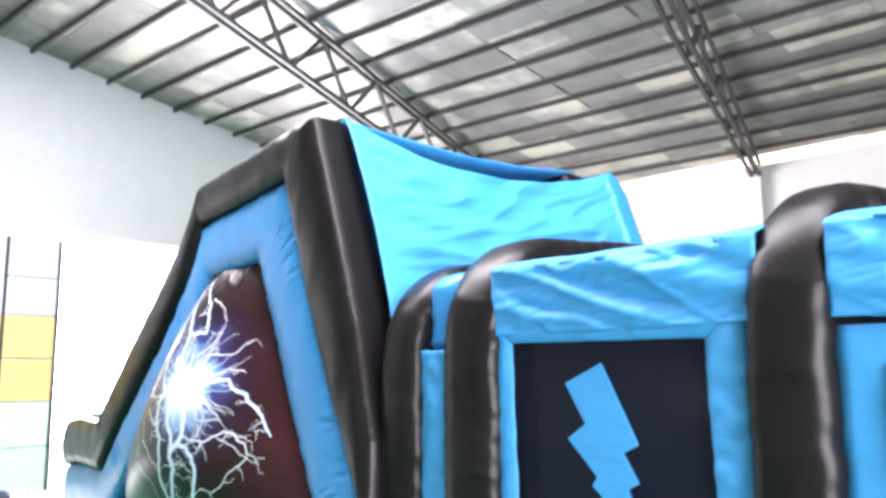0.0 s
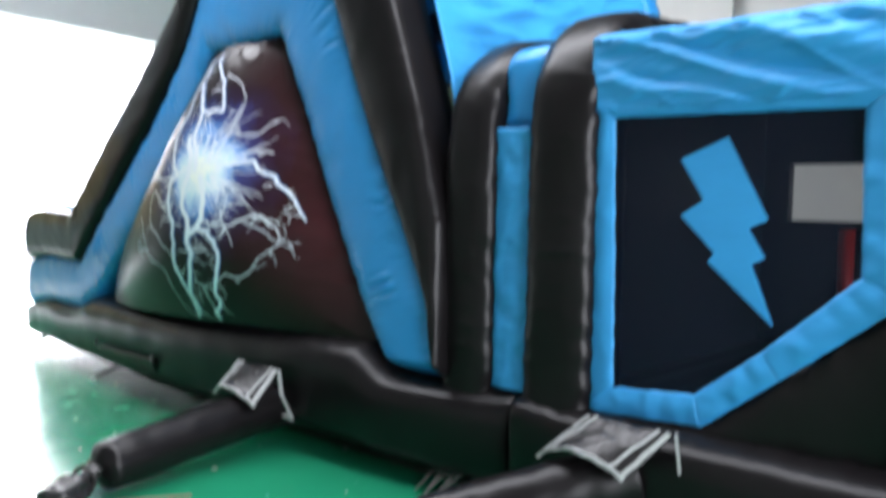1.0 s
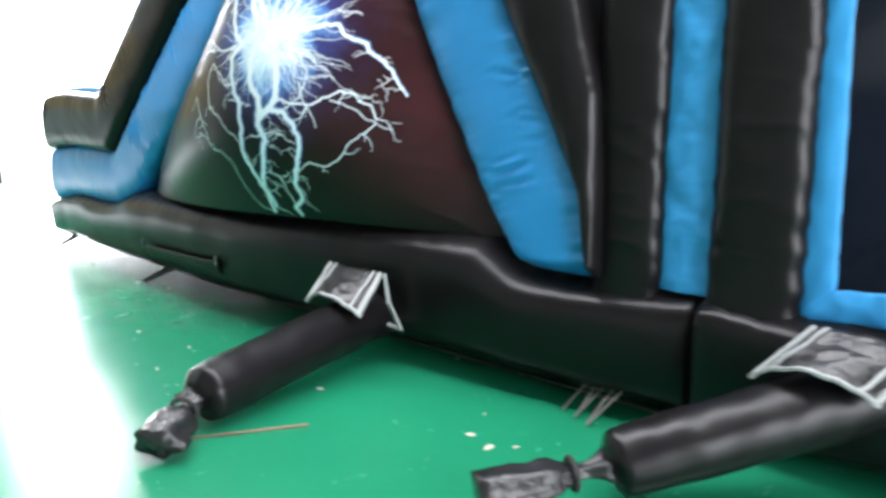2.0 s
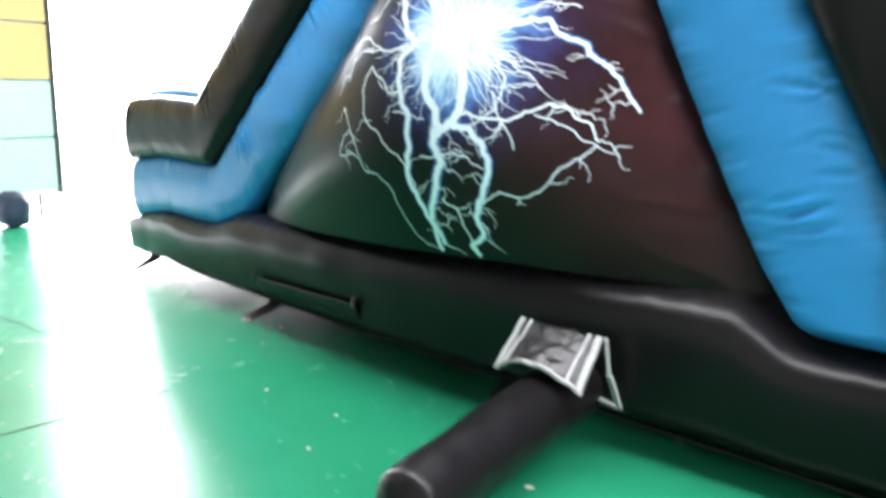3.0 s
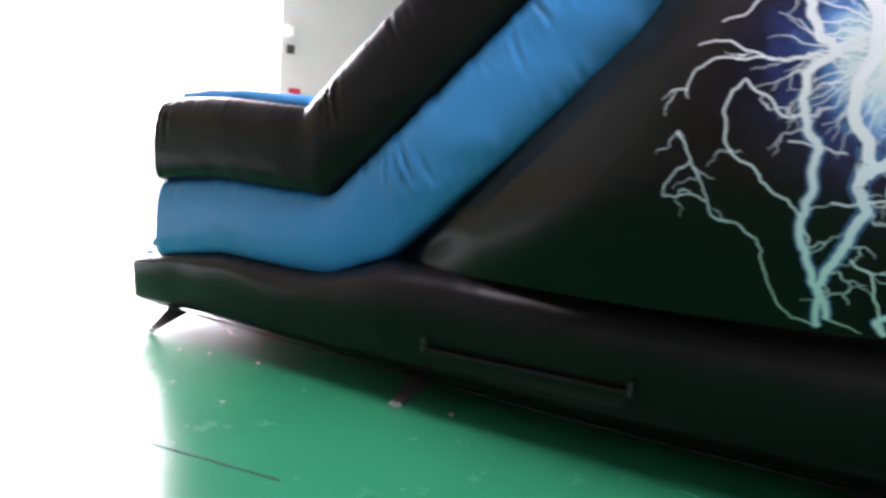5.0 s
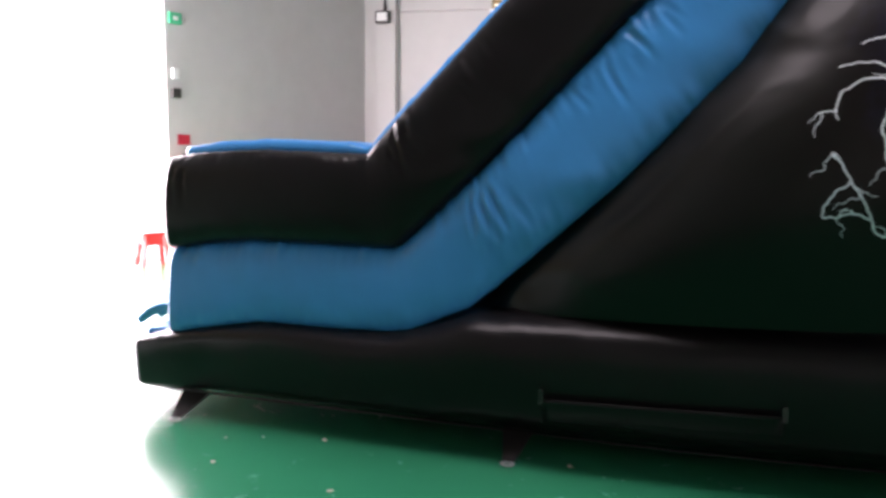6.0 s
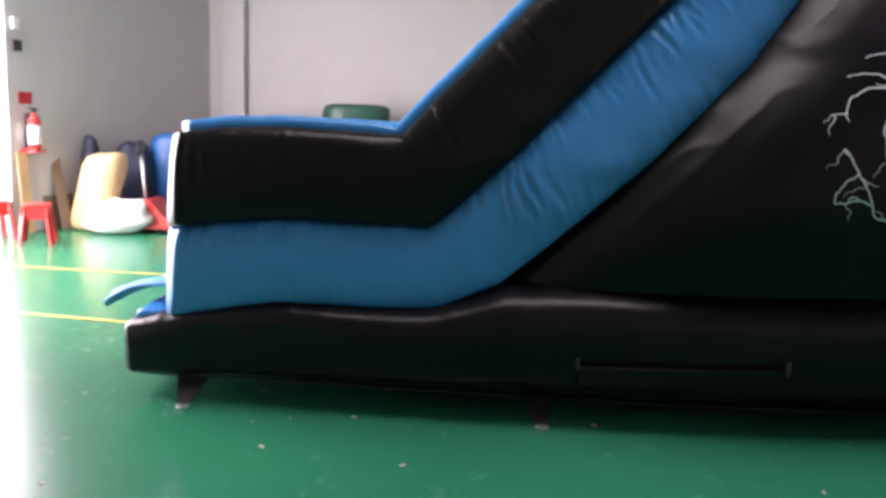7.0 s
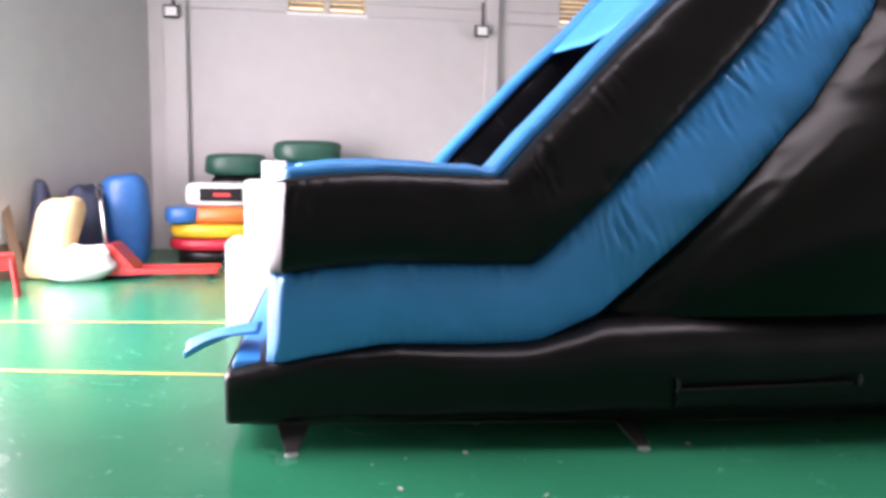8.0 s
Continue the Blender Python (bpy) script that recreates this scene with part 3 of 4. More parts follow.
def panel_edges(v):
    return float(np.interp(v, (0.0, 0.10, 0.33, 0.56, 0.80, 1.0), (2.03, 2.20, 2.70, 3.19, 3.57, 3.74))), 5.78 - 1.08 * v


def panel_foot(u):
    return 0.71 + 0.08 * min(1.0, max(0.0, u * 1.5))


def print_point(u, v, lift=0.0):
    """A point of the bulging printed panel; u along, v up."""
    x0, x1 = panel_edges(v)
    z0, z1 = panel_foot(u), 2.86
    a, b = min(1.0, max(0.0, u)), min(1.0, max(0.0, v))
    along = max(0.0, math.sin(math.pi * a ** 0.85)) ** 0.75
    up = 0.70 + 0.30 * math.sin(math.pi / 2 * b / 0.3) if b < 0.3 else max(0.0, math.cos(math.pi / 2 * (b - 0.3) / 0.7)) ** 0.6
    rim = min(a, 1 - a, 1 - b)
    fold = sum(0.009 * math.exp(-((u - c0 - 0.10 * v) / 0.016) ** 2) * max(0.0, math.sin(math.pi * min(1.0, max(0.0, (v - v0) / 0.42)))) for c0, v0 in ((0.035, 0.02), (0.085, 0.06)))
    crease = fold + 0.030 * math.exp(-rim * 14) * (1 - abs(noise.noise(Vector((u * 9 + v * 6, v * 12 - u * 4, 0.3))))) ** 5
    return Vector((x0 + (x1 - x0) * u, 0.15 - 0.61 * along * up - crease - lift, z0 + (z1 - z0) * v))


def print_uv(x, z):
    v = 0.5
    for _ in range(6):
        x0, x1 = panel_edges(v)
        u = (x - x0) / (x1 - x0)
        v = (z - panel_foot(u)) / (2.86 - panel_foot(u))
    return u, v


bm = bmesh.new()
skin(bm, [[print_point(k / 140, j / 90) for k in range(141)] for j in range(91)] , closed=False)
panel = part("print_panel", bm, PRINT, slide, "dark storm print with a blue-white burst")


def jagged(a, b, rng, rough, depth):
    """A jagged way between two places of the print."""
    pts = [Vector(a), Vector(b)]
    for _ in range(depth):
        out = [pts[0]]
        for p, q in zip(pts, pts[1:]):
            d = q - p
            out += [(p + q) / 2 + Vector((-d.y, d.x)) * rng.uniform(-rough, rough), q]
        pts = out
    return pts


def ribbon(bm, line, width, end_width, lift=0.004):
    rows = []
    count = len(line)
    for k, p in enumerate(line):
        d = (line[min(k + 1, count - 1)] - line[max(k - 1, 0)])
        n = Vector((-d.y, d.x)).normalized() if d.length > 1e-6 else Vector((1, 0))
        w = width + (end_width - width) * k / (count - 1)
        pair = []
        for s in (-1, 1):
            u, v = print_uv(*(p + n * s * w / 2))
            pair.append(bm.verts.new(print_point(u, v, lift)))
        rows.append(pair)
    for (a, b), (c, d) in zip(rows, rows[1:]):
        bm.faces.new((a, b, d, c))


def inside(p):
    u, v = print_uv(*p)
    return 0.03 < u < 0.97 and 0.02 < v < 0.97


# The printed bolts: width at both ends, then places along and up the panel.
STEMS = [
    (0.034, 0.024, [(3.99, 2.12), (4.02, 1.96), (4.13, 1.83), (4.03, 1.75), (4.06, 1.59), (4.12, 1.48), (4.09, 1.23), (4.13, 1.05), (4.19, 0.80)]),
    (0.050, 0.024, [(4.18, 2.11), (4.25, 1.93), (4.22, 1.75), (4.29, 1.44), (4.26, 1.35), (4.30, 1.27), (4.22, 1.08), (4.17, 0.96), (4.21, 0.84)]),
    (0.050, 0.036, [(4.37, 1.83), (4.41, 1.68), (4.35, 1.46), (4.28, 1.40)]),
    (0.030, 0.020, [(4.35, 1.45), (4.45, 1.44), (4.55, 1.29), (4.53, 1.19), (4.47, 1.08), (4.45, 0.97), (4.47, 0.93), (4.38, 0.85), (4.42, 0.80)]),
    (0.022, 0.010, [(4.49, 1.86), (4.63, 1.91), (4.76, 1.93), (4.92, 1.82), (4.96, 1.76), (5.06, 1.68), (5.16, 1.53)]),
]
BRANCHES = [
    (0.018, 0.010, [(4.38, 1.51), (4.62, 1.48), (4.80, 1.56), (4.88, 1.55), (4.92, 1.50), (4.99, 1.47), (5.02, 1.40)]),
    (0.010, 0.004, [(4.75, 1.51), (5.01, 1.39), (5.11, 1.35)]),
    (0.009, 0.010, [(5.02, 1.39), (4.90, 1.29), (4.78, 1.16), (4.66, 1.13), (4.59, 1.15), (4.46, 1.05)]),
    (0.013, 0.010, [(4.07, 1.62), (3.98, 1.59), (3.83, 1.72), (3.77, 1.61), (3.79, 1.48), (3.91, 1.39), (4.07, 1.25), (4.12, 1.13)]),
    (0.009, 0.007, [(3.60, 1.51), (3.67, 1.40), (3.58, 1.30), (3.58, 1.25), (3.75, 1.25), (3.78, 1.19), (3.94, 1.13), (4.00, 0.95), (4.09, 0.82), (4.19, 0.80)]),
    (0.009, 0.008, [(3.67, 1.40), (3.72, 1.32), (3.75, 1.25)]),
    (0.012, 0.006, [(3.92, 1.80), (3.76, 1.80), (3.63, 1.75), (3.62, 1.64)]),
]
TWIGS = [
    (0.016, 0.006, [(4.17, 1.80), (3.96, 1.79), (3.79, 1.84), (3.62, 1.85)]),
    (0.012, 0.006, [(4.56, 1.61), (4.61, 1.47), (4.67, 1.35)]),
    (0.010, 0.006, [(4.61, 1.48), (4.50, 1.36)]),
    (0.016, 0.010, [(4.45, 1.83), (4.56, 1.76), (4.61, 1.67), (4.52, 1.49), (4.45, 1.45)]),
    (0.014, 0.005, [(4.43, 1.78), (4.53, 1.73), (4.53, 1.64), (4.77, 1.63)]),
    (0.014, 0.008, [(4.43, 1.93), (4.64, 1.97), (4.74, 2.01), (4.87, 1.98)]),
    (0.012, 0.008, [(4.18, 1.29), (4.31, 1.31), (4.42, 1.31), (4.52, 1.25)]),
    (0.011, 0.010, [(4.27, 1.09), (4.35, 1.04), (4.36, 0.96), (4.42, 0.80)]),
    (0.010, 0.004, [(4.20, 0.84), (4.34, 0.80)]),
    (0.010, 0.008, [(4.01, 1.50), (4.13, 1.49), (4.21, 1.47)]),
]
UPPER = [
    (0.040, 0.018, [(4.30, 1.84), (4.26, 2.04), (4.24, 2.29), (4.06, 2.50), (4.00, 2.68), (4.12, 2.76)]),
    (0.024, 0.012, [(4.26, 2.29), (4.43, 2.28), (4.34, 2.50), (4.12, 2.72)]),
    (0.016, 0.008, [(4.40, 1.92), (4.43, 2.12), (4.55, 2.21), (4.59, 2.33)]),
    (0.016, 0.008, [(4.36, 1.90), (4.49, 2.00), (4.56, 2.12), (4.76, 2.13), (4.84, 2.22)]),
    (0.012, 0.006, [(4.34, 2.56), (4.50, 2.48), (4.58, 2.37)]),
    (0.030, 0.014, [(3.99, 2.12), (4.06, 2.30), (4.02, 2.46), (4.10, 2.62)]),
    (0.014, 0.006, [(3.99, 2.12), (3.86, 2.06), (3.78, 1.96), (3.70, 1.94)]),
]


def lightning():
    rng = random.Random(11)
    B = Vector(BURST)
    for w0, w1, keys in STEMS + BRANCHES + TWIGS + UPPER:
        bm = bmesh.new()
        line = []
        for a, b in zip(keys, keys[1:]):
            line += jagged(a, b, rng, 0.13, 4)[:-1]
        line.append(Vector(keys[-1]))
        if w0 > 0.02:
            halo = bmesh.new()
            clear = [p for p in line if (p - B).length > 0.36]
            for lower in (True, False):
                run = [p for p in clear if (p.y < B.y) == lower]
                if len(run) > 3:
                    ribbon(halo, run, w0 * 1.6, w1 * 1.6, 0.002)
            part("bolt_halo", halo, HALO, panel, "blue halo printed round the lightning")
        thin = 1.0 if w0 > 0.02 else 0.75
        ribbon(bm, line, w0 * thin, w1 * thin)
        length = sum((Vector(a) - Vector(b)).length for a, b in zip(keys, keys[1:]))
        for _ in range(int(length * 6 * min(1.6, 0.5 + w0 * 30))):
            p = line[rng.randrange(len(line))]
            q = p + Vector((rng.uniform(-0.20, 0.20), rng.uniform(-0.16, 0.12))) * min(1, 0.35 + w0 * 18)
            if inside(p) and inside(q):
                way = jagged(p, q, rng, 0.28, 4)
                ribbon(bm, way, 0.006, 0.002)
                r = way[8] + Vector((rng.uniform(-0.10, 0.10), rng.uniform(-0.12, 0.06)))
                if inside(r):
                    ribbon(bm, jagged(way[8], r, rng, 0.3, 3), 0.005, 0.002)
        part("lightning_bolt", bm, INK, panel, "pale blue-white printed lightning")
    bm = bmesh.new()
    for k in range(90):
        a = rng.uniform(0, 2 * math.pi)
        r0, r1 = rng.uniform(0.08, 0.16), rng.uniform(0.24, 0.55)
        p, q = B + Vector((math.cos(a), math.sin(a))) * r0, B + Vector((math.cos(a + rng.uniform(-0.2, 0.2)), math.sin(a))) * r1
        if inside(p) and inside(q):
            ribbon(bm, jagged(p, q, rng, 0.15, 4), 0.008, 0.002)
    part("burst_ray", bm, INK, panel, "fine rays round the printed burst")


lightning()


def slide_run():
    """The sliding lane between the two side walls, and the landing."""
    line = [(0.18, 0.45), (1.45, 0.50), (1.75, 0.62), (2.2, 1.0), (3.2, 2.0), (3.75, 2.55), (4.4, 2.62), (5.3, 2.6)]
    def lane(u, v):
        k = v * (len(line) - 1)
        i = min(int(k), len(line) - 2)
        x = line[i][0] + (line[i + 1][0] - line[i][0]) * (k - i)
        z = line[i][1] + (line[i + 1][1] - line[i][1]) * (k - i)
        return (x, 0.36 + u * (UNIT_W - 0.76), z - 0.03 * abs(math.sin(u * math.pi * 5)))
    part("lane", sheet(lane, 40, 56, 0.03), NAVY, slide, "dark navy sliding lane")
    mat = boxed(0.03, 0.30, 0.10, UNIT_W - 0.15, 0.40, 0.475, bevel=0.03)
    part("landing_mat", mat, BLUE, slide, "blue mat at the slide's end")
    # loose blue flap hanging out at the landing
    def flap(u, v):
        return (0.16 - 0.44 * v, 0.28 + 0.30 * u + 0.15 * v, 0.58 - 0.05 * v - 0.10 * v * v + 0.035 * math.sin(u * 9 + v * 3) * v)
    part("flap", sheet(flap, 14, 14, 0.015), BLUE_CLOTH, slide, "loose blue vinyl flap")
    # roof cloth over the top of the lane and the closing cloth at the back
    def cover(u, v):
        if v < 0.5:
            x, z = 2.46 + 2.08 * v, 2.46 + 2.16 * v
        else:
            x, z = 3.50 + 4.10 * (v - 0.5), 3.54 + 0.42 * (v - 0.5)
        sag = 0.07 * math.sin(math.pi * u)
        return (x, 0.26 + u * (UNIT_W - 0.5), z + 0.06 - sag + 0.015 * noise.noise(Vector((u * 5, v * 5, 2))))
    part("canopy", sheet(cover, 30, 24, 0.012), BLUE_CLOTH, slide, "sky-blue cloth canopy over the slide top")
    def back(u, v):
        x = 6.24 + (5.62 - 6.24) * v
        top = 3.80 - 0.24 * math.sin(math.pi * min(1, u * 1.02)) ** 0.8
        fold = 0.05 * noise.noise(Vector((u * 3.0 + v * 4, v * 7 - u * 2, 1.0))) + 0.03 * noise.noise(Vector((u * 9, v * 15 - u * 6, 4.0)))
        ridge = (1 - abs(noise.noise(Vector((u * 2.2 + v * 3, v * 8 - u * 4, 6.0))))) ** 9
        fold = (fold * 0.7 + 0.035 * ridge) * min(1.0, u * 6 + 0.1) + 0.10 * u ** 5
        swell = 0.10 * (1 - u) ** 6
        return (x + fold + swell * math.sin(math.pi * v) ** 0.5, 0.20 + u * (UNIT_W - 0.14), 2.05 + (top - 2.05) * v)
    part("back_cloth", sheet(back, 90, 70, 0.012), BLUE_CLOTH, slide, "wrinkled sky-blue cloth closing the slide's back")
    part("back_post", band([(6.14, 2.1, 6.38, 2.1), (5.58, 3.58, 5.84, 3.60), (5.50, 3.76, 5.76, 3.78)], UNIT_W + 0.06, 0.15, seed=9.0), BLUE, slide, "blue air-filled corner post")


slide_run()


def column(x0, x1, top, parent, label="", seed=0.0):
    """A black air-filled column that turns over into a roof rib."""
    xc, r = (x0 + x1) / 2, (x1 - x0) / 2
    way = [(0.25, 0.56), (0.25, top - 0.62), (0.27, top - 0.42), (0.36, top - 0.26), (0.50, top - 0.17), (0.8, top - 0.14), (UNIT_W * 0.5, top - 0.10)]
    pts = np.array(way, float)
    length = np.r_[0, np.cumsum(np.linalg.norm(np.diff(pts, axis=0), axis=1))]
    at = np.linspace(0, length[-1], 220)
    ys, zs = np.interp(at, length, pts[:, 0]), np.interp(at, length, pts[:, 1])
    for _ in range(40):
        ys[1:-1], zs[1:-1] = (ys[:-2] + 2 * ys[1:-1] + ys[2:]) / 4, (zs[:-2] + 2 * zs[1:-1] + zs[2:]) / 4
    rings = []
    for k in range(len(at)):
        i, j = max(0, k - 1), min(len(at) - 1, k + 1)
        d = Vector((0, ys[j] - ys[i], zs[j] - zs[i])).normalized()
        out = Vector((0, -d.z, d.y))
        ring = []
        for g in range(26):
            a = 2 * math.pi * g / 26
            c, s = power(math.cos(a), 0.62), power(math.sin(a), 0.42)
            tuck = 0.012 * noise.noise(Vector((at[k] * 12 + seed, c, seed))) * abs(math.cos(a)) ** 3 + 0.006 * noise.noise(Vector((at[k] * 3, a, seed)))
            ridge = 0.008 * (1 - abs(noise.noise(Vector((at[k] * 3.5 + 0.3 * c, 0.6 * c + seed, 7.0))))) ** 18 * (1 - abs(c) ** 3)
            p = Vector((xc, ys[k], zs[k])) + Vector((1, 0, 0)) * c * (r + tuck) + out * s * (0.22 + 1.5 * tuck + ridge)
            ring.append(p)
        rings.append(ring)
    bm = bmesh.new()
    skin(bm, rings)
    return part("column", bm, BLACK, parent, label)


column(6.28, 6.65, 2.60, slide, "black air-filled column beside the slide", 1.3)


def strip():
    part("strip_tube", band([(6.61, 2.05, 6.89, 2.05), (6.61, 2.38, 6.89, 2.39), (6.62, 2.53, 6.89, 2.55)], 0.34, 0.17, seed=3.3), BLUE, slide, "blue air-filled filler between columns")
    def flap(u, v):
        w = 0.012 * noise.noise(Vector((u * 4, v * 12, 8.0))) + 0.006 * noise.noise(Vector((u * 9, v * 40, 2.0)))
        return (6.64 + 0.25 * u - 0.02 * v, 0.13 + w - 0.02 * math.sin(math.pi * u), 0.66 + 1.43 * v)
    part("strip_cloth", sheet(flap, 10, 90, 0.012), BLUE_CLOTH, slide, "wrinkled blue cloth strip")


strip()

# ---- the bounce house beside it ----
house = thing("bounce_house", "black and blue inflatable bounce house with netted lightning window", "bounce house")
part("base", base_body([(6.88, 0.03, 0.67), (7.3, 0.03, 0.66), (8.0, 0.03, 0.68), (9.2, 0.03, 0.70), (11.4, 0.03, 0.70)], -0.03, UNIT_W, seed=4.0), BLACK, house, "black air-filled base")
column(6.87, 7.29, 2.68, house, "", 2.1)
column(8.70, 9.05, 2.68, house, "", 3.7)
column(10.55, 10.95, 2.68, house, "", 5.2)
WIN = [(7.41, 0.78), (7.84, 0.82), (8.14, 1.06), (8.53, 1.42), (8.51, 2.10), (7.37, 2.115)]
RIM = [(7.28, 0.64), (7.88, 0.68), (8.22, 0.95), (8.69, 1.33), (8.69, 2.22), (7.25, 2.22)]


def window_wall():
    y = 0.16
    # blue border in straight pieces, each with its own folds
    for k in range(6):
        j = (k + 1) % 6
        def strip_cloth(u, v, k=k, j=j):
            a, b = Vector(WIN[k]).lerp(Vector(WIN[j]), v), Vector(RIM[k]).lerp(Vector(RIM[j]), v)
            p = a.lerp(b, u)
            return (p.x, y - 0.02 - 0.012 * math.sin(math.pi * u) + 0.010 * noise.noise(Vector((p.x * 14, p.y * 14, 1))), p.y)
        part("border", sheet(strip_cloth, 8, 40, 0.012), BLUE_CLOTH, house, "blue cloth border of the window")
    # net, bulging slightly
    bm = bmesh.new()
    c = Vector((7.9, 1.5))
    rows = []
    for i in range(9):
        ring = []
        for k in range(6):
            for s in range(8):
                p = c.lerp(Vector(WIN[k]).lerp(Vector(WIN[(k + 1) % 6]), s / 8), i / 8)
                ring.append((p.x, y + 0.002 * noise.noise(Vector((p.x * 6, p.y * 6, 0))), p.y))
        rows.append(ring)
    skin(bm, rows, caps=False)
    net = part("window_net", bm, NET, house, "dark see-through window net")
    # the lightning-shaped patch sewn on the net
    bolt = [(7.92, 1.97), (7.70, 1.88), (7.82, 1.70), (7.71, 1.63), (7.88, 1.47), (7.85, 1.43), (8.155, 1.18), (8.05, 1.43), (8.11, 1.46), (8.03, 1.58), (8.115, 1.62)]
    bolt = [(x + 0.02, 1.2 + (z - 1.2) * 1.04) for x, z in bolt]
    bm = bmesh.new()
    lo = [bm.verts.new((x, y - 0.004, z)) for x, z in bolt]
    hi = [bm.verts.new((x, y - 0.016, z)) for x, z in bolt]
    bm.faces.new(lo)
    bm.faces.new(hi)
    for k in range(len(bolt)):
        j = (k + 1) % len(bolt)
        bm.faces.new((lo[k], lo[j], hi[j], hi[k]))
    bm.normal_update()
    bmesh.ops.triangulate(bm, faces=bm.faces[:])
    part("bolt_patch", bm, BLUE_CLOTH, net, "sky-blue lightning patch sewn on the net", smooth=False)
    # black wall under the slanting border, filled with air
    part("skirt", band([(7.30, 0.55, 7.30, 0.65), (7.90, 0.55, 7.90, 0.70), (8.24, 0.55, 8.24, 0.97), (8.70, 0.55, 8.70, 1.36)], 0.24, 0.12, seed=6.0), BLACK, house)
    # blue cloth over the window, drooping in folds, turning over into the roof
    def awning(x0, x1, seed):
        def cloth(u, v):
            x = x0 + (x1 - x0) * u
            fold = 0.075 * noise.noise(Vector((u * 2.0 + seed, v * 9 + u * 3.5, 2.0))) + 0.035 * noise.noise(Vector((u * 6 + seed, v * 18 + u * 5, 5.0)))
            ridge = (1 - abs(noise.noise(Vector((u * 2.6 + seed, v * 8 + u * 4, 7.0))))) ** 9 + 0.6 * (1 - abs(noise.noise(Vector((u * 4 - seed, v * 15 - u * 5, 3.0))))) ** 9
            fold = (fold * 0.75 - 0.04 * ridge) * min(1.0, 0.25 + 5 * min(u, 1 - u))
            droop = -0.07 * math.sin(math.pi * u)
            if v < 0.35:
                return (x, 0.13 + fold * 0.5, 2.15 + 1.0 * v)
            w = (v - 0.35) / 0.65
            return (x, 0.13 + 1.5 * w ** 1.4 + fold, 2.50 + 0.17 * math.sin(w * math.pi / 2) + droop * w + fold * 0.4)
        return sheet(cloth, 90, 90, 0.012)
    part("awning", awning(7.24, 8.76, 1.0), BLUE_CLOTH, house, "wrinkled blue cloth above the window")
    part("awning", awning(9.04, 10.6, 5.0), BLUE_CLOTH, house, "wrinkled blue cloth above the window")
    def wall2(u, v):
        return (9.04 + 1.56 * u, 0.15 + 0.014 * noise.noise(Vector((u * 8, v * 10, 3))), 0.64 + 1.48 * v)
    part("side_cloth", sheet(wall2, 30, 30, 0.012), BLUE_CLOTH, house, "blue cloth wall")
    part("window_net", boxed(9.22, 10.42, 0.118, 0.128, 0.95, 1.98), NAVY, house, smooth=False)
    # far side: dark wall with an opening, roof and end
    bm = bmesh.new()
    for a, b, c2, d in ((7.0, 11.2, 0.6, 1.60), (7.0, 11.2, 2.02, 2.55), (7.0, 7.20, 1.60, 2.02), (7.74, 11.2, 1.60, 2.02)):
        box(bm, a, b, UNIT_W - 0.15, UNIT_W - 0.05, c2, d)
    part("far_wall", bm, NAVY, house, "dark navy far wall with an opening", smooth=False)
    part("inner_wall", boxed(6.98, 7.03, 0.42, UNIT_W - 0.2, 0.6, 2.5), NAVY, house, smooth=False)
    def top(u, v):
        return (7.0 + 4.2 * u, 1.55 + 1.5 * v, 2.67 - 0.08 * v + 0.02 * math.sin(u * 12))
    part("roof_cloth", sheet(top, 30, 12, 0.012), BLUE_CLOTH, house)
    bm = bmesh.new()
    rod(bm, (7.84, 2.2, 0.62), (7.84, 2.2, 1.56), 0.05, 16)
    part("pop_up", bm, RED, house, "red padded post inside")
    bm = bmesh.new()
    rod(bm, (8.04, 2.3, 0.62), (8.04, 2.3, 1.42), 0.12, 16)
    part("pop_up", bm, BLUE, house, "blue padded post inside")


window_wall()


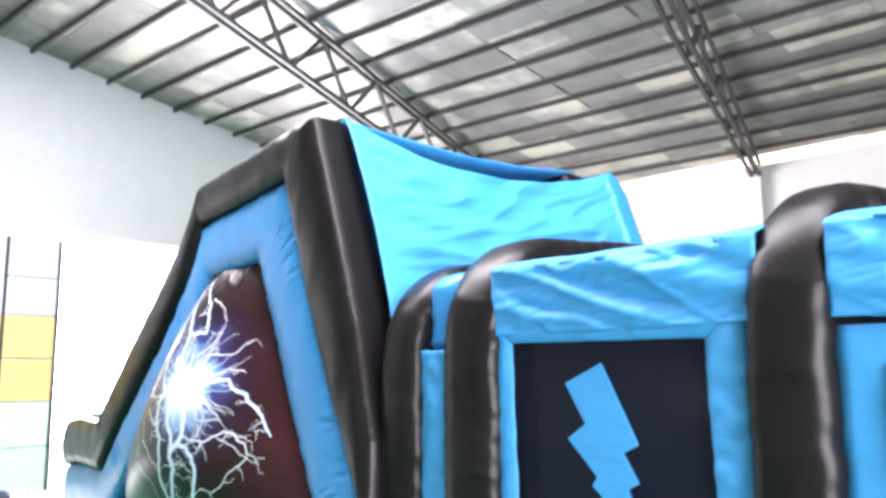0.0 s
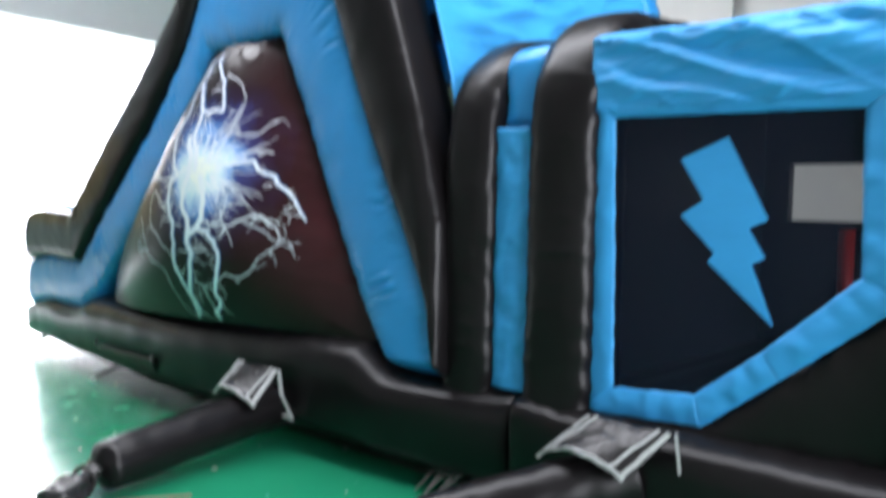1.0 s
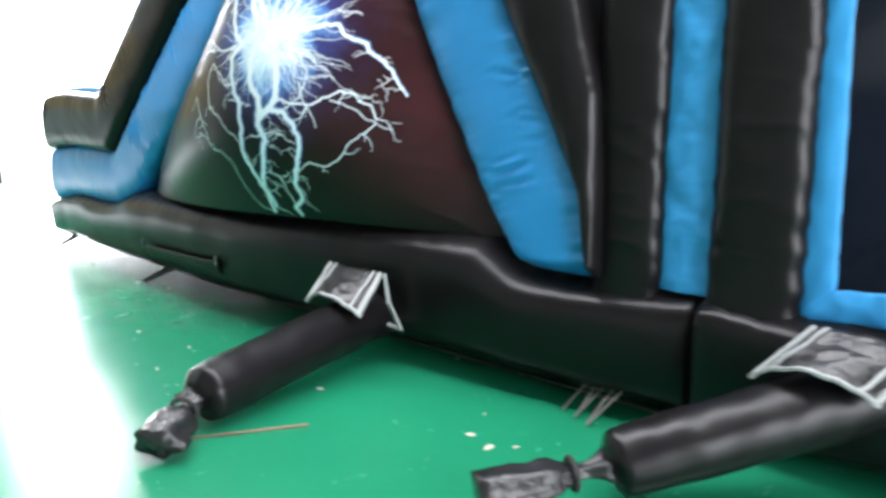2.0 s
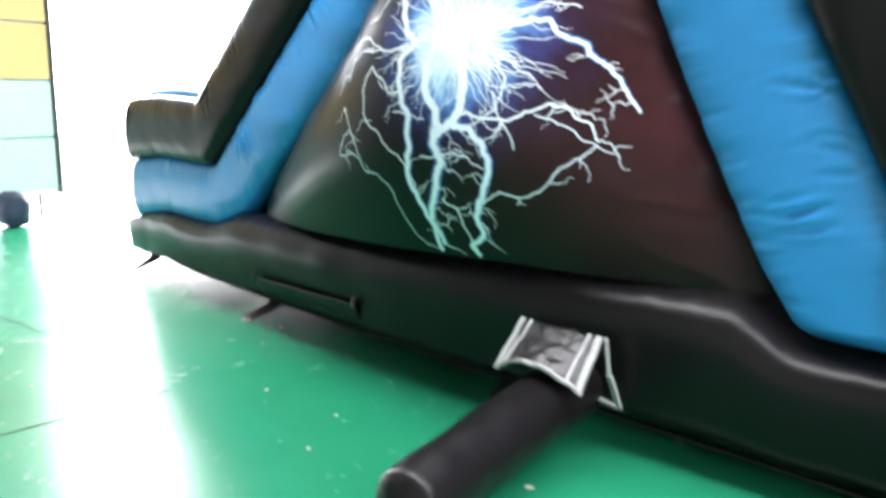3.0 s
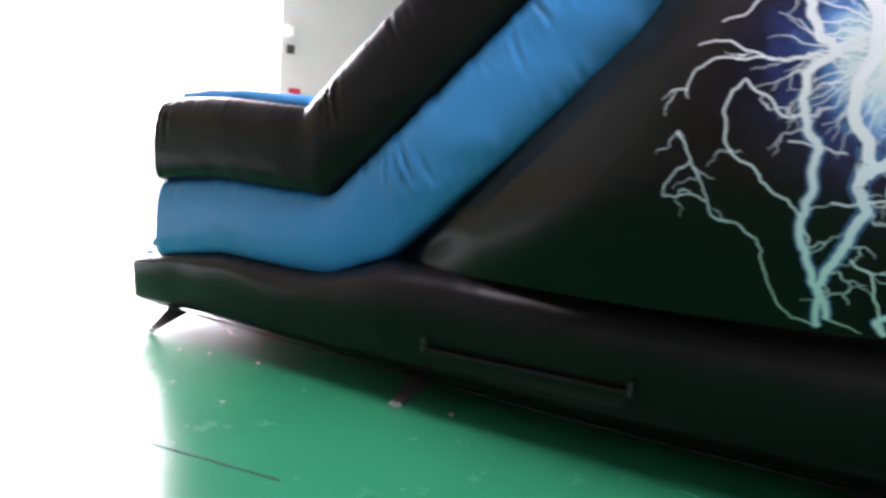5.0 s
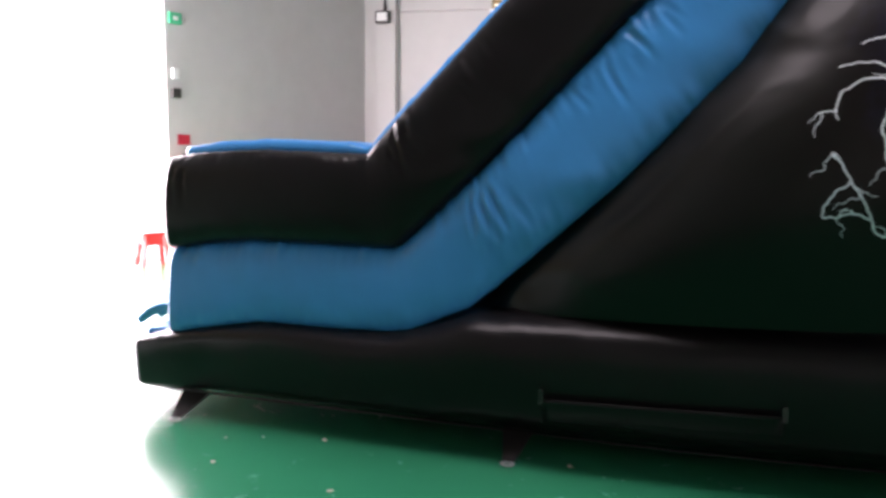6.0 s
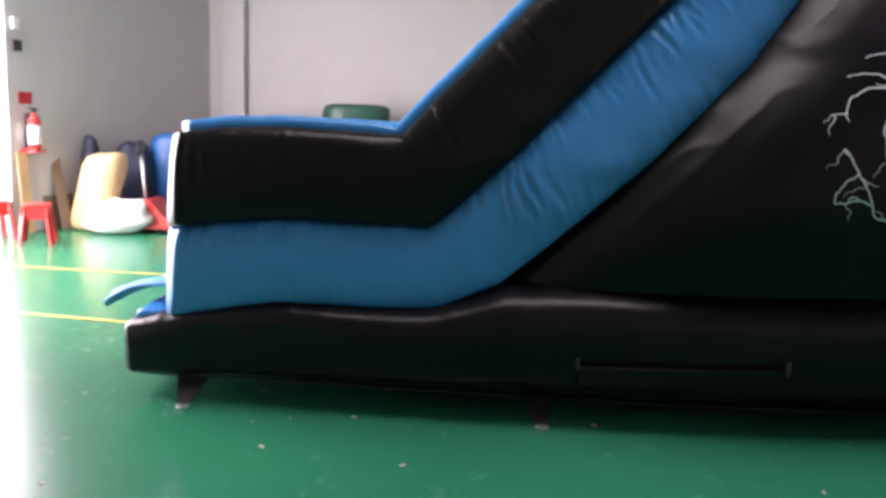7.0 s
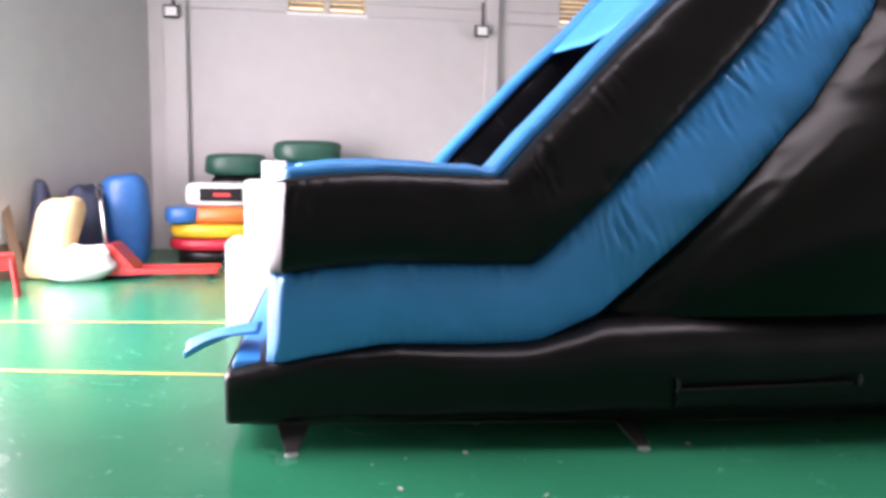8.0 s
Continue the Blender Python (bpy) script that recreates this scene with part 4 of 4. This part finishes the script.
# ---- air sleeves, straps and patches ----
def sleeve(owner, root, tip, r, neck_to, collar, seed):
    """A tied-off black blower sleeve lying on the floor, with a grey-trimmed flap at its root."""
    a, b, c = Vector(root), Vector(tip), Vector(neck_to)
    rings = []
    count = 60
    d = (b - a).normalized()
    side = d.cross(Vector((0, 0, 1))).normalized()
    up = side.cross(d)
    for k in range(count + 1):
        t = k / count
        p = a.lerp(b, t)
        end = max(0.0, (t - 0.95) / 0.05)
        rr = r * (1 - 0.08 * t) * (1 - 0.55 * end ** 2)
        ring = []
        for g in range(26):
            q = 2 * math.pi * g / 26
            f = 1 + 0.05 * noise.noise(Vector((t * 9 + seed, math.cos(q), math.sin(q)))) + 0.10 * end * math.sin(q * 7 + seed)
            ring.append(p + side * math.cos(q) * rr * f + up * math.sin(q) * rr * f * 0.96)
        rings.append(ring)
    bm = bmesh.new()
    skin(bm, rings)
    tube = part("air_sleeve", bm, BLACK, owner, "black tied-off air sleeve lying on the floor")
    # crumpled end beyond the tie
    rings = []
    d2 = (c - b).normalized()
    s2 = d2.cross(Vector((0, 0, 1))).normalized()
    u2 = s2.cross(d2)
    for k in range(15):
        t = k / 14
        p = b.lerp(c, t)
        rr = r * (0.46 - 0.28 * math.sin(min(1, t * 2.2) * math.pi) + 0.10 * t)
        ring = []
        for g in range(22):
            q = 2 * math.pi * g / 22
            f = 1 + 0.16 * math.sin(q * 5 + seed + t * 3) + 0.2 * noise.noise(Vector((t * 6, q, seed)))
            ring.append(p + s2 * math.cos(q) * rr * f * 1.2 + u2 * math.sin(q) * rr * f * 0.8)
        rings.append(ring)
    bm = bmesh.new()
    skin(bm, rings)
    part("crumpled_end", bm, SHEEN_BLACK, tube, "crumpled gathered sleeve end")
    bm = bmesh.new()
    m = Matrix.Translation(b.lerp(c, 0.28)) @ d2.to_track_quat("Z", "Y").to_matrix().to_4x4()
    for turn in range(24):
        q0, q1 = 2 * math.pi * turn / 24, 2 * math.pi * (turn + 1) / 24
        rod(bm, m @ Vector((math.cos(q0) * r * 0.40, math.sin(q0) * r * 0.40, 0)), m @ Vector((math.cos(q1) * r * 0.40, math.sin(q1) * r * 0.40, 0)), 0.012, 6)
    part("tie", bm, STRAP, tube, "black tie cord")
    # the flap: a skirt of crumpled vinyl over the root, its edges trimmed in grey
    x0, x1, z1, z0, reach, face = collar
    def skirt(u, v):
        x = x0 + (x1 - x0) * u
        way = v * reach
        over = math.sin(math.pi * u)
        px = x + (0.03 * (u - 0.5)) * v + d.x * way
        return (px, face + d.y * way * 1.0 - 0.05 * over * v, z1 - (z1 - z0) * v * (0.55 + 0.45 * (abs(2 * u - 1)) ** 2) + 0.012 * noise.noise(Vector((u * 7 + seed, v * 7, 1))))
    flap = part("collar", sheet(skirt, 18, 14, 0.010), SHEEN_BLACK, tube, "shiny crumpled black collar")
    def trim(line, w):
        bm = bmesh.new()
        for p, q in zip(line, line[1:]):
            beam(bm, Vector(p) + Vector((0, -0.012, 0.004)), Vector(q) + Vector((0, -0.012, 0.004)), w, 0.012)
        part("trim", bm, GREY_TRIM, tube, "grey hook-and-loop trim", smooth=False)
    trim([skirt(0.02, k / 6) for k in range(7)], 0.022)
    trim([skirt(0.13, k / 6) for k in range(7)], 0.010)
    trim([skirt(k / 10, 0.97) for k in range(11)], 0.022)
    trim([skirt(0.97, k / 6) for k in range(7)], 0.028)
    trim([skirt(0.86, k / 6) for k in range(7)], 0.012)
    trim([(x1 + 0.02, face, z1), (x1 + 0.04, face + 0.01, z0 + 0.04), (x1 + 0.05, face + 0.09, z0 - 0.13)], 0.030)
    trim([(x1 + 0.05, face + 0.09, z0 - 0.13), (x1 - 0.12, face + 0.09, z0 - 0.11)], 0.022)


sleeve(slide, (4.95, 0.02, 0.30), (5.09, -1.44, 0.15), 0.160, (5.28, -1.74, 0.085), (4.74, 5.18, 0.565, 0.36, 0.20, -0.285), 1.0)
sleeve(house, (7.60, 0.02, 0.42), (6.90, -0.74, 0.16), 0.155, (6.60, -1.16, 0.10), (7.40, 7.84, 0.675, 0.46, 0.24, -0.06), 2.4)


def strap_tag(x, y, seed):
    rng = random.Random(seed)
    bm = bmesh.new()
    tri = [(x - 0.09, 0.10, 0.10), (x + 0.09, 0.10, 0.10), (x + 0.03, y + 0.02, 0.015), (x - 0.03, y + 0.02, 0.015)]
    skin(bm, [tri, [(p[0], p[1] - 0.004, p[2] + 0.008) for p in tri]])
    tag = part("anchor_strap", bm, STRAP, slide, "black webbing anchor strap reaching the floor", smooth=False)
    bm = bmesh.new()
    for k in range(14):
        a, b = math.pi * 2 * k / 14, math.pi * 2 * (k + 1) / 14
        rod(bm, (x + math.cos(a) * 0.032, y + math.sin(a) * 0.022, 0.012), (x + math.cos(b) * 0.032, y + math.sin(b) * 0.022, 0.012), 0.006, 6)
    part("ring", bm, CHROME, tag, "bright metal ring")


for n, (x, y) in enumerate(((0.36, -0.12), (2.28, -0.23), (4.46, -0.20))):
    strap_tag(x, y, n)
rng = random.Random(8)
for k in range(5):
    x = 6.34 + 0.05 * k
    bm = bmesh.new()
    beam(bm, (x, 0.02, 0.16), (x - 0.06 + rng.uniform(-0.03, 0.03), -0.10 - 0.02 * k, 0.01), 0.012, 0.005)
    part("loose_strap", bm, WEBBING, slide, "grey loose webbing strap end", smooth=False)


def base_front(x):
    """How far out the base's front stands at mid height."""
    return 0.02 - 0.30 * math.sin(math.pi * min(1.0, max(0.0, x / 6.86))) ** 0.8




def patch_sheet(u, v):
    x = 2.44 + 1.06 * u
    return (x, base_front(x) - 0.001 + 0.083 * (1 - v) ** 1.6, 0.21 + 0.145 * v + 0.025 * u)


part("patch", sheet(patch_sheet, 24, 8, 0.004), BLACK, slide, "black sewn patch on the base")
for x, z in ((2.44, 0.37), (3.50, 0.39)):
    y = base_front(x)
    part("patch_tab", boxed(x - 0.012, x + 0.012, y - 0.022, y - 0.004, z - 0.035, z + 0.035, bevel=0.003), SHEEN_BLACK, slide, "shiny stitched patch tab", smooth=False)


def seam(line, w, mat, label):
    bm = bmesh.new()
    for p, q in zip(line, line[1:]):
        beam(bm, p, q, w, 0.008)
    part("seam", bm, mat, slide, label, smooth=False)


seam([(x, base_front(x) * 0.10 + 0.09 + 0.006 * noise.noise(Vector((x * 5, 0, 0))), 0.125 - 0.022 * min(x, 3) + 0.006 * noise.noise(Vector((x * 7, 1, 0)))) for x in np.linspace(0.05, 6.75, 90)], 0.022, STRAP, "stitched lower seam flange of the base")


# ---- clutter along the walls ----
def floor_line(a, b, w):
    d = (Vector(b) - Vector(a)).normalized()
    n = Vector((-d.y, d.x)) * w / 2
    bm = bmesh.new()
    steps = 24
    lo = [Vector(a).lerp(Vector(b), k / steps) for k in range(steps + 1)]
    rng = random.Random(int(a[1] * 100))
    rows = [[bm.verts.new((*(p + n * (s + rng.uniform(-0.12, 0.12))), z)) for s, z in ((-1, 0.004), (1, 0.004))] for p in lo]
    for (p, q), (r, s) in zip(rows, rows[1:]):
        bm.faces.new((p, q, s, r))
    tagged(part("floor_line", bm, TAPE, smooth=False), "worn yellow line painted on the green floor", "floor marking", kind="structure")


floor_line((-3.1, 3.71), (3.5, 3.08), 0.055)
floor_line((-3.0, 2.04), (3.5, 0.93), 0.055)


def stool(x, y, turn):
    s = thing("stool", "red moulded plastic stool standing on the floor", "stool", pose(x, y, 0, 0, 0, turn), "plastic stools")
    part("seat", boxed(-0.15, 0.15, -0.15, 0.15, 0.43, 0.465, bevel=0.02), RED, s)
    for sx in (-1, 1):
        for sy in (-1, 1):
            bm = bmesh.new()
            beam(bm, (0.12 * sx, 0.12 * sy, 0.44), (0.17 * sx, 0.17 * sy, 0.0), 0.06, 0.035)
            part("leg", bm, RED, s, smooth=False)
    for k in range(4):
        a = math.pi / 2 * k
        m = pose(0, 0, 0, 0, 0, math.degrees(a))
        part("apron", boxed(-0.15, 0.15, 0.125, 0.14, 0.30, 0.43, m=m, bevel=0.005), RED, s, smooth=False)


stool(-3.06, 5.15, 20)
stool(-3.66, 5.32, 50)


def extinguisher():
    e = thing("fire_extinguisher", "red fire extinguisher with white label on a wall shelf", "extinguisher", PIER @ pose(0.14, 0.26, 0.0))
    bm = bmesh.new()
    rod(bm, (0, 0, 1.06), (0, 0, 1.42), 0.075, 20)
    rod(bm, (0, 0, 1.42), (0, 0, 1.50), 0.075, 20, 0.03)
    part("cylinder", bm, RED, e)
    bm = bmesh.new()
    rod(bm, (0, 0, 1.12), (0, 0, 1.35), 0.078, 20)
    part("label", bm, WHITE, e, "white label band")
    bm = bmesh.new()
    rod(bm, (0, 0, 1.49), (0, 0, 1.55), 0.025)
    beam(bm, (0.0, -0.09, 1.57), (0.0, 0.05, 1.55), 0.03, 0.02)
    part("valve", bm, STEEL, e, smooth=False)
    part("shelf", boxed(-0.137, 0.09, -0.09, 0.09, 1.02, 1.058, bevel=0.006), RED, e, smooth=False)
    part("bracket", boxed(-0.137, -0.08, -0.03, 0.03, 1.06, 1.5), STEEL, e, smooth=False)
    part("sign", boxed(-0.137, -0.125, -0.10, 0.10, 1.62, 1.76), CRIMSON, e, "small red notice plate", smooth=False)


extinguisher()


def wall_fittings():
    s = thing("exit_sign", "green emergency exit sign on the wall", "sign", PIER @ pose(0.003, 0.16, 3.24))
    part("plate", boxed(0, 0.03, -0.10, 0.10, 0.0, 0.15, bevel=0.006), EXIT_GREEN, s, smooth=False)
    part("symbol", boxed(0.031, 0.035, -0.04, 0.04, 0.05, 0.10), WHITE, s, smooth=False)
    s = thing("switch_box", "grey switch box and white socket on the wall", "switch", PIER @ pose(0.003, 0.14, 2.25))
    part("case", boxed(0, 0.05, -0.07, 0.07, 0.0, 0.13, bevel=0.008), STEEL, s, smooth=False)
    part("socket", boxed(0, 0.04, -0.05, 0.05, 0.26, 0.40, bevel=0.008), WHITE, s, smooth=False)
    s = thing("wall_window", "small grey shuttered window high in the wall", "window", PIER @ pose(0.003, 2.5, 4.0))
    for n in range(2):
        y = -0.72 + 0.74 * n
        part("shutter", boxed(0, 0.03, y, y + 0.66, 0.0, 0.75, bevel=0.008), PANEL_GREY, s, smooth=False)
        part("frame", boxed(0, 0.045, y - 0.03, y - 0.004, -0.03, 0.78), STEEL, s, smooth=False)
    for x, z in ((0.80, 3.84), (5.95, 3.76)):
        lamp = thing("flood_lamp", "small dark flood lamp on a wall pillar", "lamp", BACK @ pose(x, -0.16, z), "flood lamps")
        part("housing", boxed(-0.12, 0.12, -0.10, 0.0, -0.10, 0.10, bevel=0.015), STEEL, lamp, smooth=False)
        part("lens", boxed(-0.09, 0.09, -0.108, -0.101, -0.07, 0.07), WHITE, lamp, "pale lamp glass", smooth=False)
        bm = bmesh.new()
        rod(bm, (0.03, -0.02, 0.10), (0.03, 0.0, 0.50), 0.022)
        part("conduit", bm, STEEL, lamp)
    for x in (2.65, 3.33, 7.45, 8.14):
        w = thing("louvre", "metal louvre in the back wall, sunlit yellow put in its colour", "louvre", BACK @ pose(x, 0.0, 3.97), "wall louvres")
        for k in range(7):
            bm = bmesh.new()
            beam(bm, (0.02, 0.10, 0.13 + 0.085 * k), (0.59, 0.10, 0.13 + 0.085 * k), 0.11, 0.012)
            for v in bm.verts:
                v.co.z += (v.co.y - 0.10) * 0.75
            part("slat", bm, LOUVRE_LIT, w, smooth=False)
        for a, b, c, d in ((0, 0.02, 0, 0.75), (0.59, 0.61, 0, 0.75), (0.02, 0.59, 0.0, 0.04), (0.02, 0.59, 0.72, 0.75)):
            part("frame", boxed(a, b, 0.02, 0.16, c, d), LOUVRE_LIT, w, smooth=False)
        part("sill", boxed(-0.03, 0.64, -0.05, 0.0, -0.06, -0.004, bevel=0.008), WHITE, w, "pale sill", smooth=False)
    for z in (3.95, 4.16):
        bm = bmesh.new()
        rod(bm, (0.9, -0.03, z), (12.0, -0.03, z - 0.02), 0.010, 6)
        tagged(part("cable", bm, WALL, m=BACK.copy()), "thin pale cable clipped along the back wall", "cable", "wall cables")


wall_fittings()


def leaning_board(x, y, z, w, lean, turn, name, label, mat):
    ob = part(name, boxed(-w / 2, w / 2, -0.01, 0.012, 0, z, bevel=0.004), mat, m=pose(x, y, 0.0, lean, 0, turn), smooth=False)
    tagged(ob, label, "board", "leaning boards")


leaning_board(-3.38, 6.42, 1.08, 0.50, -8, 71, "leaning_board", "wide brown plywood board leaning on the wall", BOARD)
leaning_board(-3.24, 6.30, 1.16, 0.14, -15, 60, "leaning_board", "narrow brown plank leaning on the wall", BOARD)
leaning_board(-3.52, 5.86, 1.04, 0.16, -5, 71, "leaning_board", "pale narrow wooden plank leaning on the wall", SACK)

tagged(part("cloth_bag", blob((0.38, 0.36, 1.22), 3.0, taper=0.5), DARK_BAG, m=pose(-3.14, 6.82, 0)), "dark blue cloth bundle standing by the wall", "bag")
tagged(part("woven_sack", blob((0.56, 0.46, 1.02), 5.0, 0.07, 0.42, lean=(0.26, 0.05)), SACK, m=pose(-3.00, 6.42, 0, 0, 0, -10)), "tall beige woven sack standing on the floor", "sack")
tagged(part("plastic_bag", blob((0.60, 0.50, 1.14), 8.0, 0.16, taper=0.2), DARK_BAG, m=pose(-2.76, 7.30, 0)), "black plastic bag behind the woven sack", "bag")
tagged(part("tall_blue_bag", blob((0.66, 0.58, 1.28), 11.0, 0.07, 0.42), BLUE_BAG, m=pose(-2.30, 7.70, 0, 0, 0, 12)), "tall blue plastic bag standing by the pillar", "bag")
tagged(part("white_plastic_wrap", blob((0.80, 0.55, 0.44), 14.0, 0.28, 0.8, lean=(0.12, 0)), WHITE, m=pose(-2.56, 6.16, 0, 0, 0, 15)), "crumpled white plastic bundle on the floor", "bundle")
tagged(part("rubbish_bag", blob((0.34, 0.34, 0.38), 17.0, 0.2, 0.7), DARK_BAG, m=pose(-2.62, -0.06, 0)), "dark crumpled bag on the floor before the gate", "bag")


def pallet_jack():
    j = thing("pallet_jack", "red pallet truck with grey handle on the floor", "pallet truck", pose(-2.22, 6.48, 0, 0, 0, 1))
    for y in (-0.2, 0.2):
        part("fork", boxed(0.2, 1.35, y - 0.08, y + 0.08, 0.07, 0.13, bevel=0.012), RED, j, smooth=False)
    bm = bmesh.new()
    pts = [(0.0, 0.06), (0.34, 0.06), (0.34, 0.14), (0.08, 0.44), (0.0, 0.44)]
    rings = [[(x, y, z) for x, z in pts] for y in (-0.27, 0.27)]
    skin(bm, rings)
    part("body", bm, RED, j, smooth=False)
    bm = bmesh.new()
    rod(bm, (-0.04, 0, 0.25), (-0.10, 0, 1.02), 0.022)
    part("handle_shaft", bm, CHROME, j, "grey steel handle shaft")
    bm = bmesh.new()
    for k in range(16):
        a, b = 2 * math.pi * k / 16, 2 * math.pi * (k + 1) / 16
        rod(bm, (-0.11, math.cos(a) * 0.12, 1.10 + math.sin(a) * 0.09), (-0.11, math.cos(b) * 0.12, 1.10 + math.sin(b) * 0.09), 0.016, 8)
    part("grip", bm, STEEL, j)
    for x, y in ((-0.05, -0.10), (-0.05, 0.10), (1.25, -0.2), (1.25, 0.2)):
        bm = bmesh.new()
        rod(bm, (x, y - 0.035, 0.06 if x > 1 else 0.09), (x, y + 0.035, 0.06 if x > 1 else 0.09), 0.055 if x > 1 else 0.085, 16)
        part("wheel", bm, STEEL, j)


pallet_jack()


def stacked_inflatables():
    x, y = -1.12, 8.2
    rows = [(0.0, 0.17, BLACK, "flat black folded inflatable in a stack", -0.05, 1.0), (0.172, 0.18, CRIMSON, "crimson folded inflatable in a stack", -0.02, 1.3), (0.354, 0.22, YELLOW, "yellow folded inflatable in a stack", 0.0, 1.3), (0.576, 0.25, ORANGE, "orange folded inflatable in a stack", 0.10, 1.2), (0.828, 0.34, WHITE, "white folded inflatable on top of a stack", 0.12, 1.1)]
    for n, (z, h, mat, label, dx, w) in enumerate(rows):
        tagged(part("folded_inflatable", blob((w, 0.9, h), 20.0 + n, 0.06, 0.3, rings=10), mat, m=pose(x + dx, y, z)), label, "folded inflatable", "stacked inflatables")
    tagged(part("folded_inflatable", blob((0.5, 0.5, 0.24), 31.0, 0.06, 0.3, rings=10), BLUE_BAG, m=pose(-1.56, 7.96, 0.58)), "blue folded inflatable in a stack", "folded inflatable", "stacked inflatables")
    white = [o for o in bpy.data.objects if o.get("label", "").startswith("white folded")][0]
    part("dark_banner", boxed(-0.30, 0.30, -0.47, -0.43, 0.08, 0.27, bevel=0.004), BLACK, white, "dark panel", smooth=False)
    part("banner_mark", boxed(-0.10, 0.14, -0.476, -0.471, 0.15, 0.20), RED, white, "red unreadable mark", smooth=False)
    for n, (xx, zz, ln) in enumerate(((-0.92, 1.24, 0.95), (0.22, 1.46, 1.08))):
        tagged(part("rolled_tarpaulin", blob((ln, 0.6, 0.36), 41.0 + n, 0.05, 0.4, rings=12), GREEN_TARP, m=pose(xx, 9.05, zz, 0, 0, 4)), "dark green rolled tarpaulin on the stacked inflatables", "tarpaulin", "tarpaulin rolls")
    tagged(part("folded_inflatable", blob((1.1, 0.7, 1.48), 51.0, 0.05, 0.3), BLUE_BAG, m=pose(0.25, 9.1, 0)), "large blue folded inflatable under a tarpaulin", "folded inflatable", "stacked inflatables")
    tagged(part("folded_inflatable", blob((1.0, 0.6, 1.26), 53.0, 0.05, 0.3), BLACK, m=pose(-0.85, 9.1, 0)), "black folded inflatable pile under a tarpaulin", "folded inflatable", "stacked inflatables")
    b = thing("carton", "white carton with small dark print standing behind the slide", "box", pose(0.10, 3.44, 0))
    part("body", boxed(-0.30, 0.4, -0.3, 0.3, 0.802, 1.356, bevel=0.01), WHITE, b, smooth=False)
    part("lower_body", boxed(-0.47, 0.35, -0.32, 0.3, 0.0, 0.80, bevel=0.01), WHITE, b, smooth=False)
    part("print", boxed(0.0, 0.05, -0.304, -0.301, 1.00, 1.23), STEEL, b, "dark unreadable print", smooth=False)
    tagged(part("small_carton", boxed(-0.11, 0.11, -0.1, 0.1, 0, 0.18, bevel=0.008), WHITE, m=pose(0.06, 3.36, 1.358), smooth=False), "small white carton on a larger one", "box")


stacked_inflatables()

# ---- scraps on the floor ----
def floor_joint(a, b):
    bm = bmesh.new()
    pts = [Vector((*a, 0.002)).lerp(Vector((*b, 0.002)), k / 40) for k in range(41)]
    rng = random.Random(int(a[0] * 10))
    pts = [p + Vector((rng.uniform(-0.004, 0.004), rng.uniform(-0.004, 0.004), 0)) for p in pts]
    for p, q in zip(pts, pts[1:]):
        beam(bm, p, q, rng.uniform(0.003, 0.009), 0.003)
    tagged(part("floor_joint", bm, STRAP, smooth=False), "thin dark joint in the painted floor", "floor joint", "floor joints", "structure")


floor_joint((-2.0, -1.74), (2.38, -1.25))
floor_joint((3.06, -3.2), (3.10, -1.25))
floor_joint((-2.5, 0.6), (-2.3, -2.8))


def scraps():
    rng = random.Random(3)
    spots = [(6.10, -0.62, 0.035), (6.25, -0.66, 0.04), (6.34, -0.58, 0.03), (5.13, -0.72, 0.03), (2.57, -0.15, 0.03), (1.29, -0.16, 0.03), (4.2, -1.15, 0.025), (0.9, -0.6, 0.025)]
    for k in range(26):
        spots.append((rng.uniform(-1.5, 9.0), rng.uniform(-2.6, -0.2), rng.uniform(0.008, 0.022)))
    for x, y, r in spots:
        bm = bmesh.new()
        pts = [(math.cos(a) * r * rng.uniform(0.4, 1), math.sin(a) * r * rng.uniform(0.2, 0.6)) for a in np.linspace(0, 2 * math.pi, 8)[:-1]]
        skin(bm, [[(px, py, 0.002) for px, py in pts], [(px * 0.8, py * 0.8, 0.006) for px, py in pts]])
        tagged(part("scrap", bm, DIRT, m=pose(x, y, 0, 0, 0, rng.uniform(0, 360)), smooth=False), "tiny pale scrap of litter on the floor", "litter", "floor scraps")
    bm = bmesh.new()
    rod(bm, (5.18, -1.52, 0.008), (5.46, -1.06, 0.008), 0.006, 6)
    tagged(part("thin_stick", bm, BOARD), "thin reddish stick lying on the floor", "stick")


scraps()
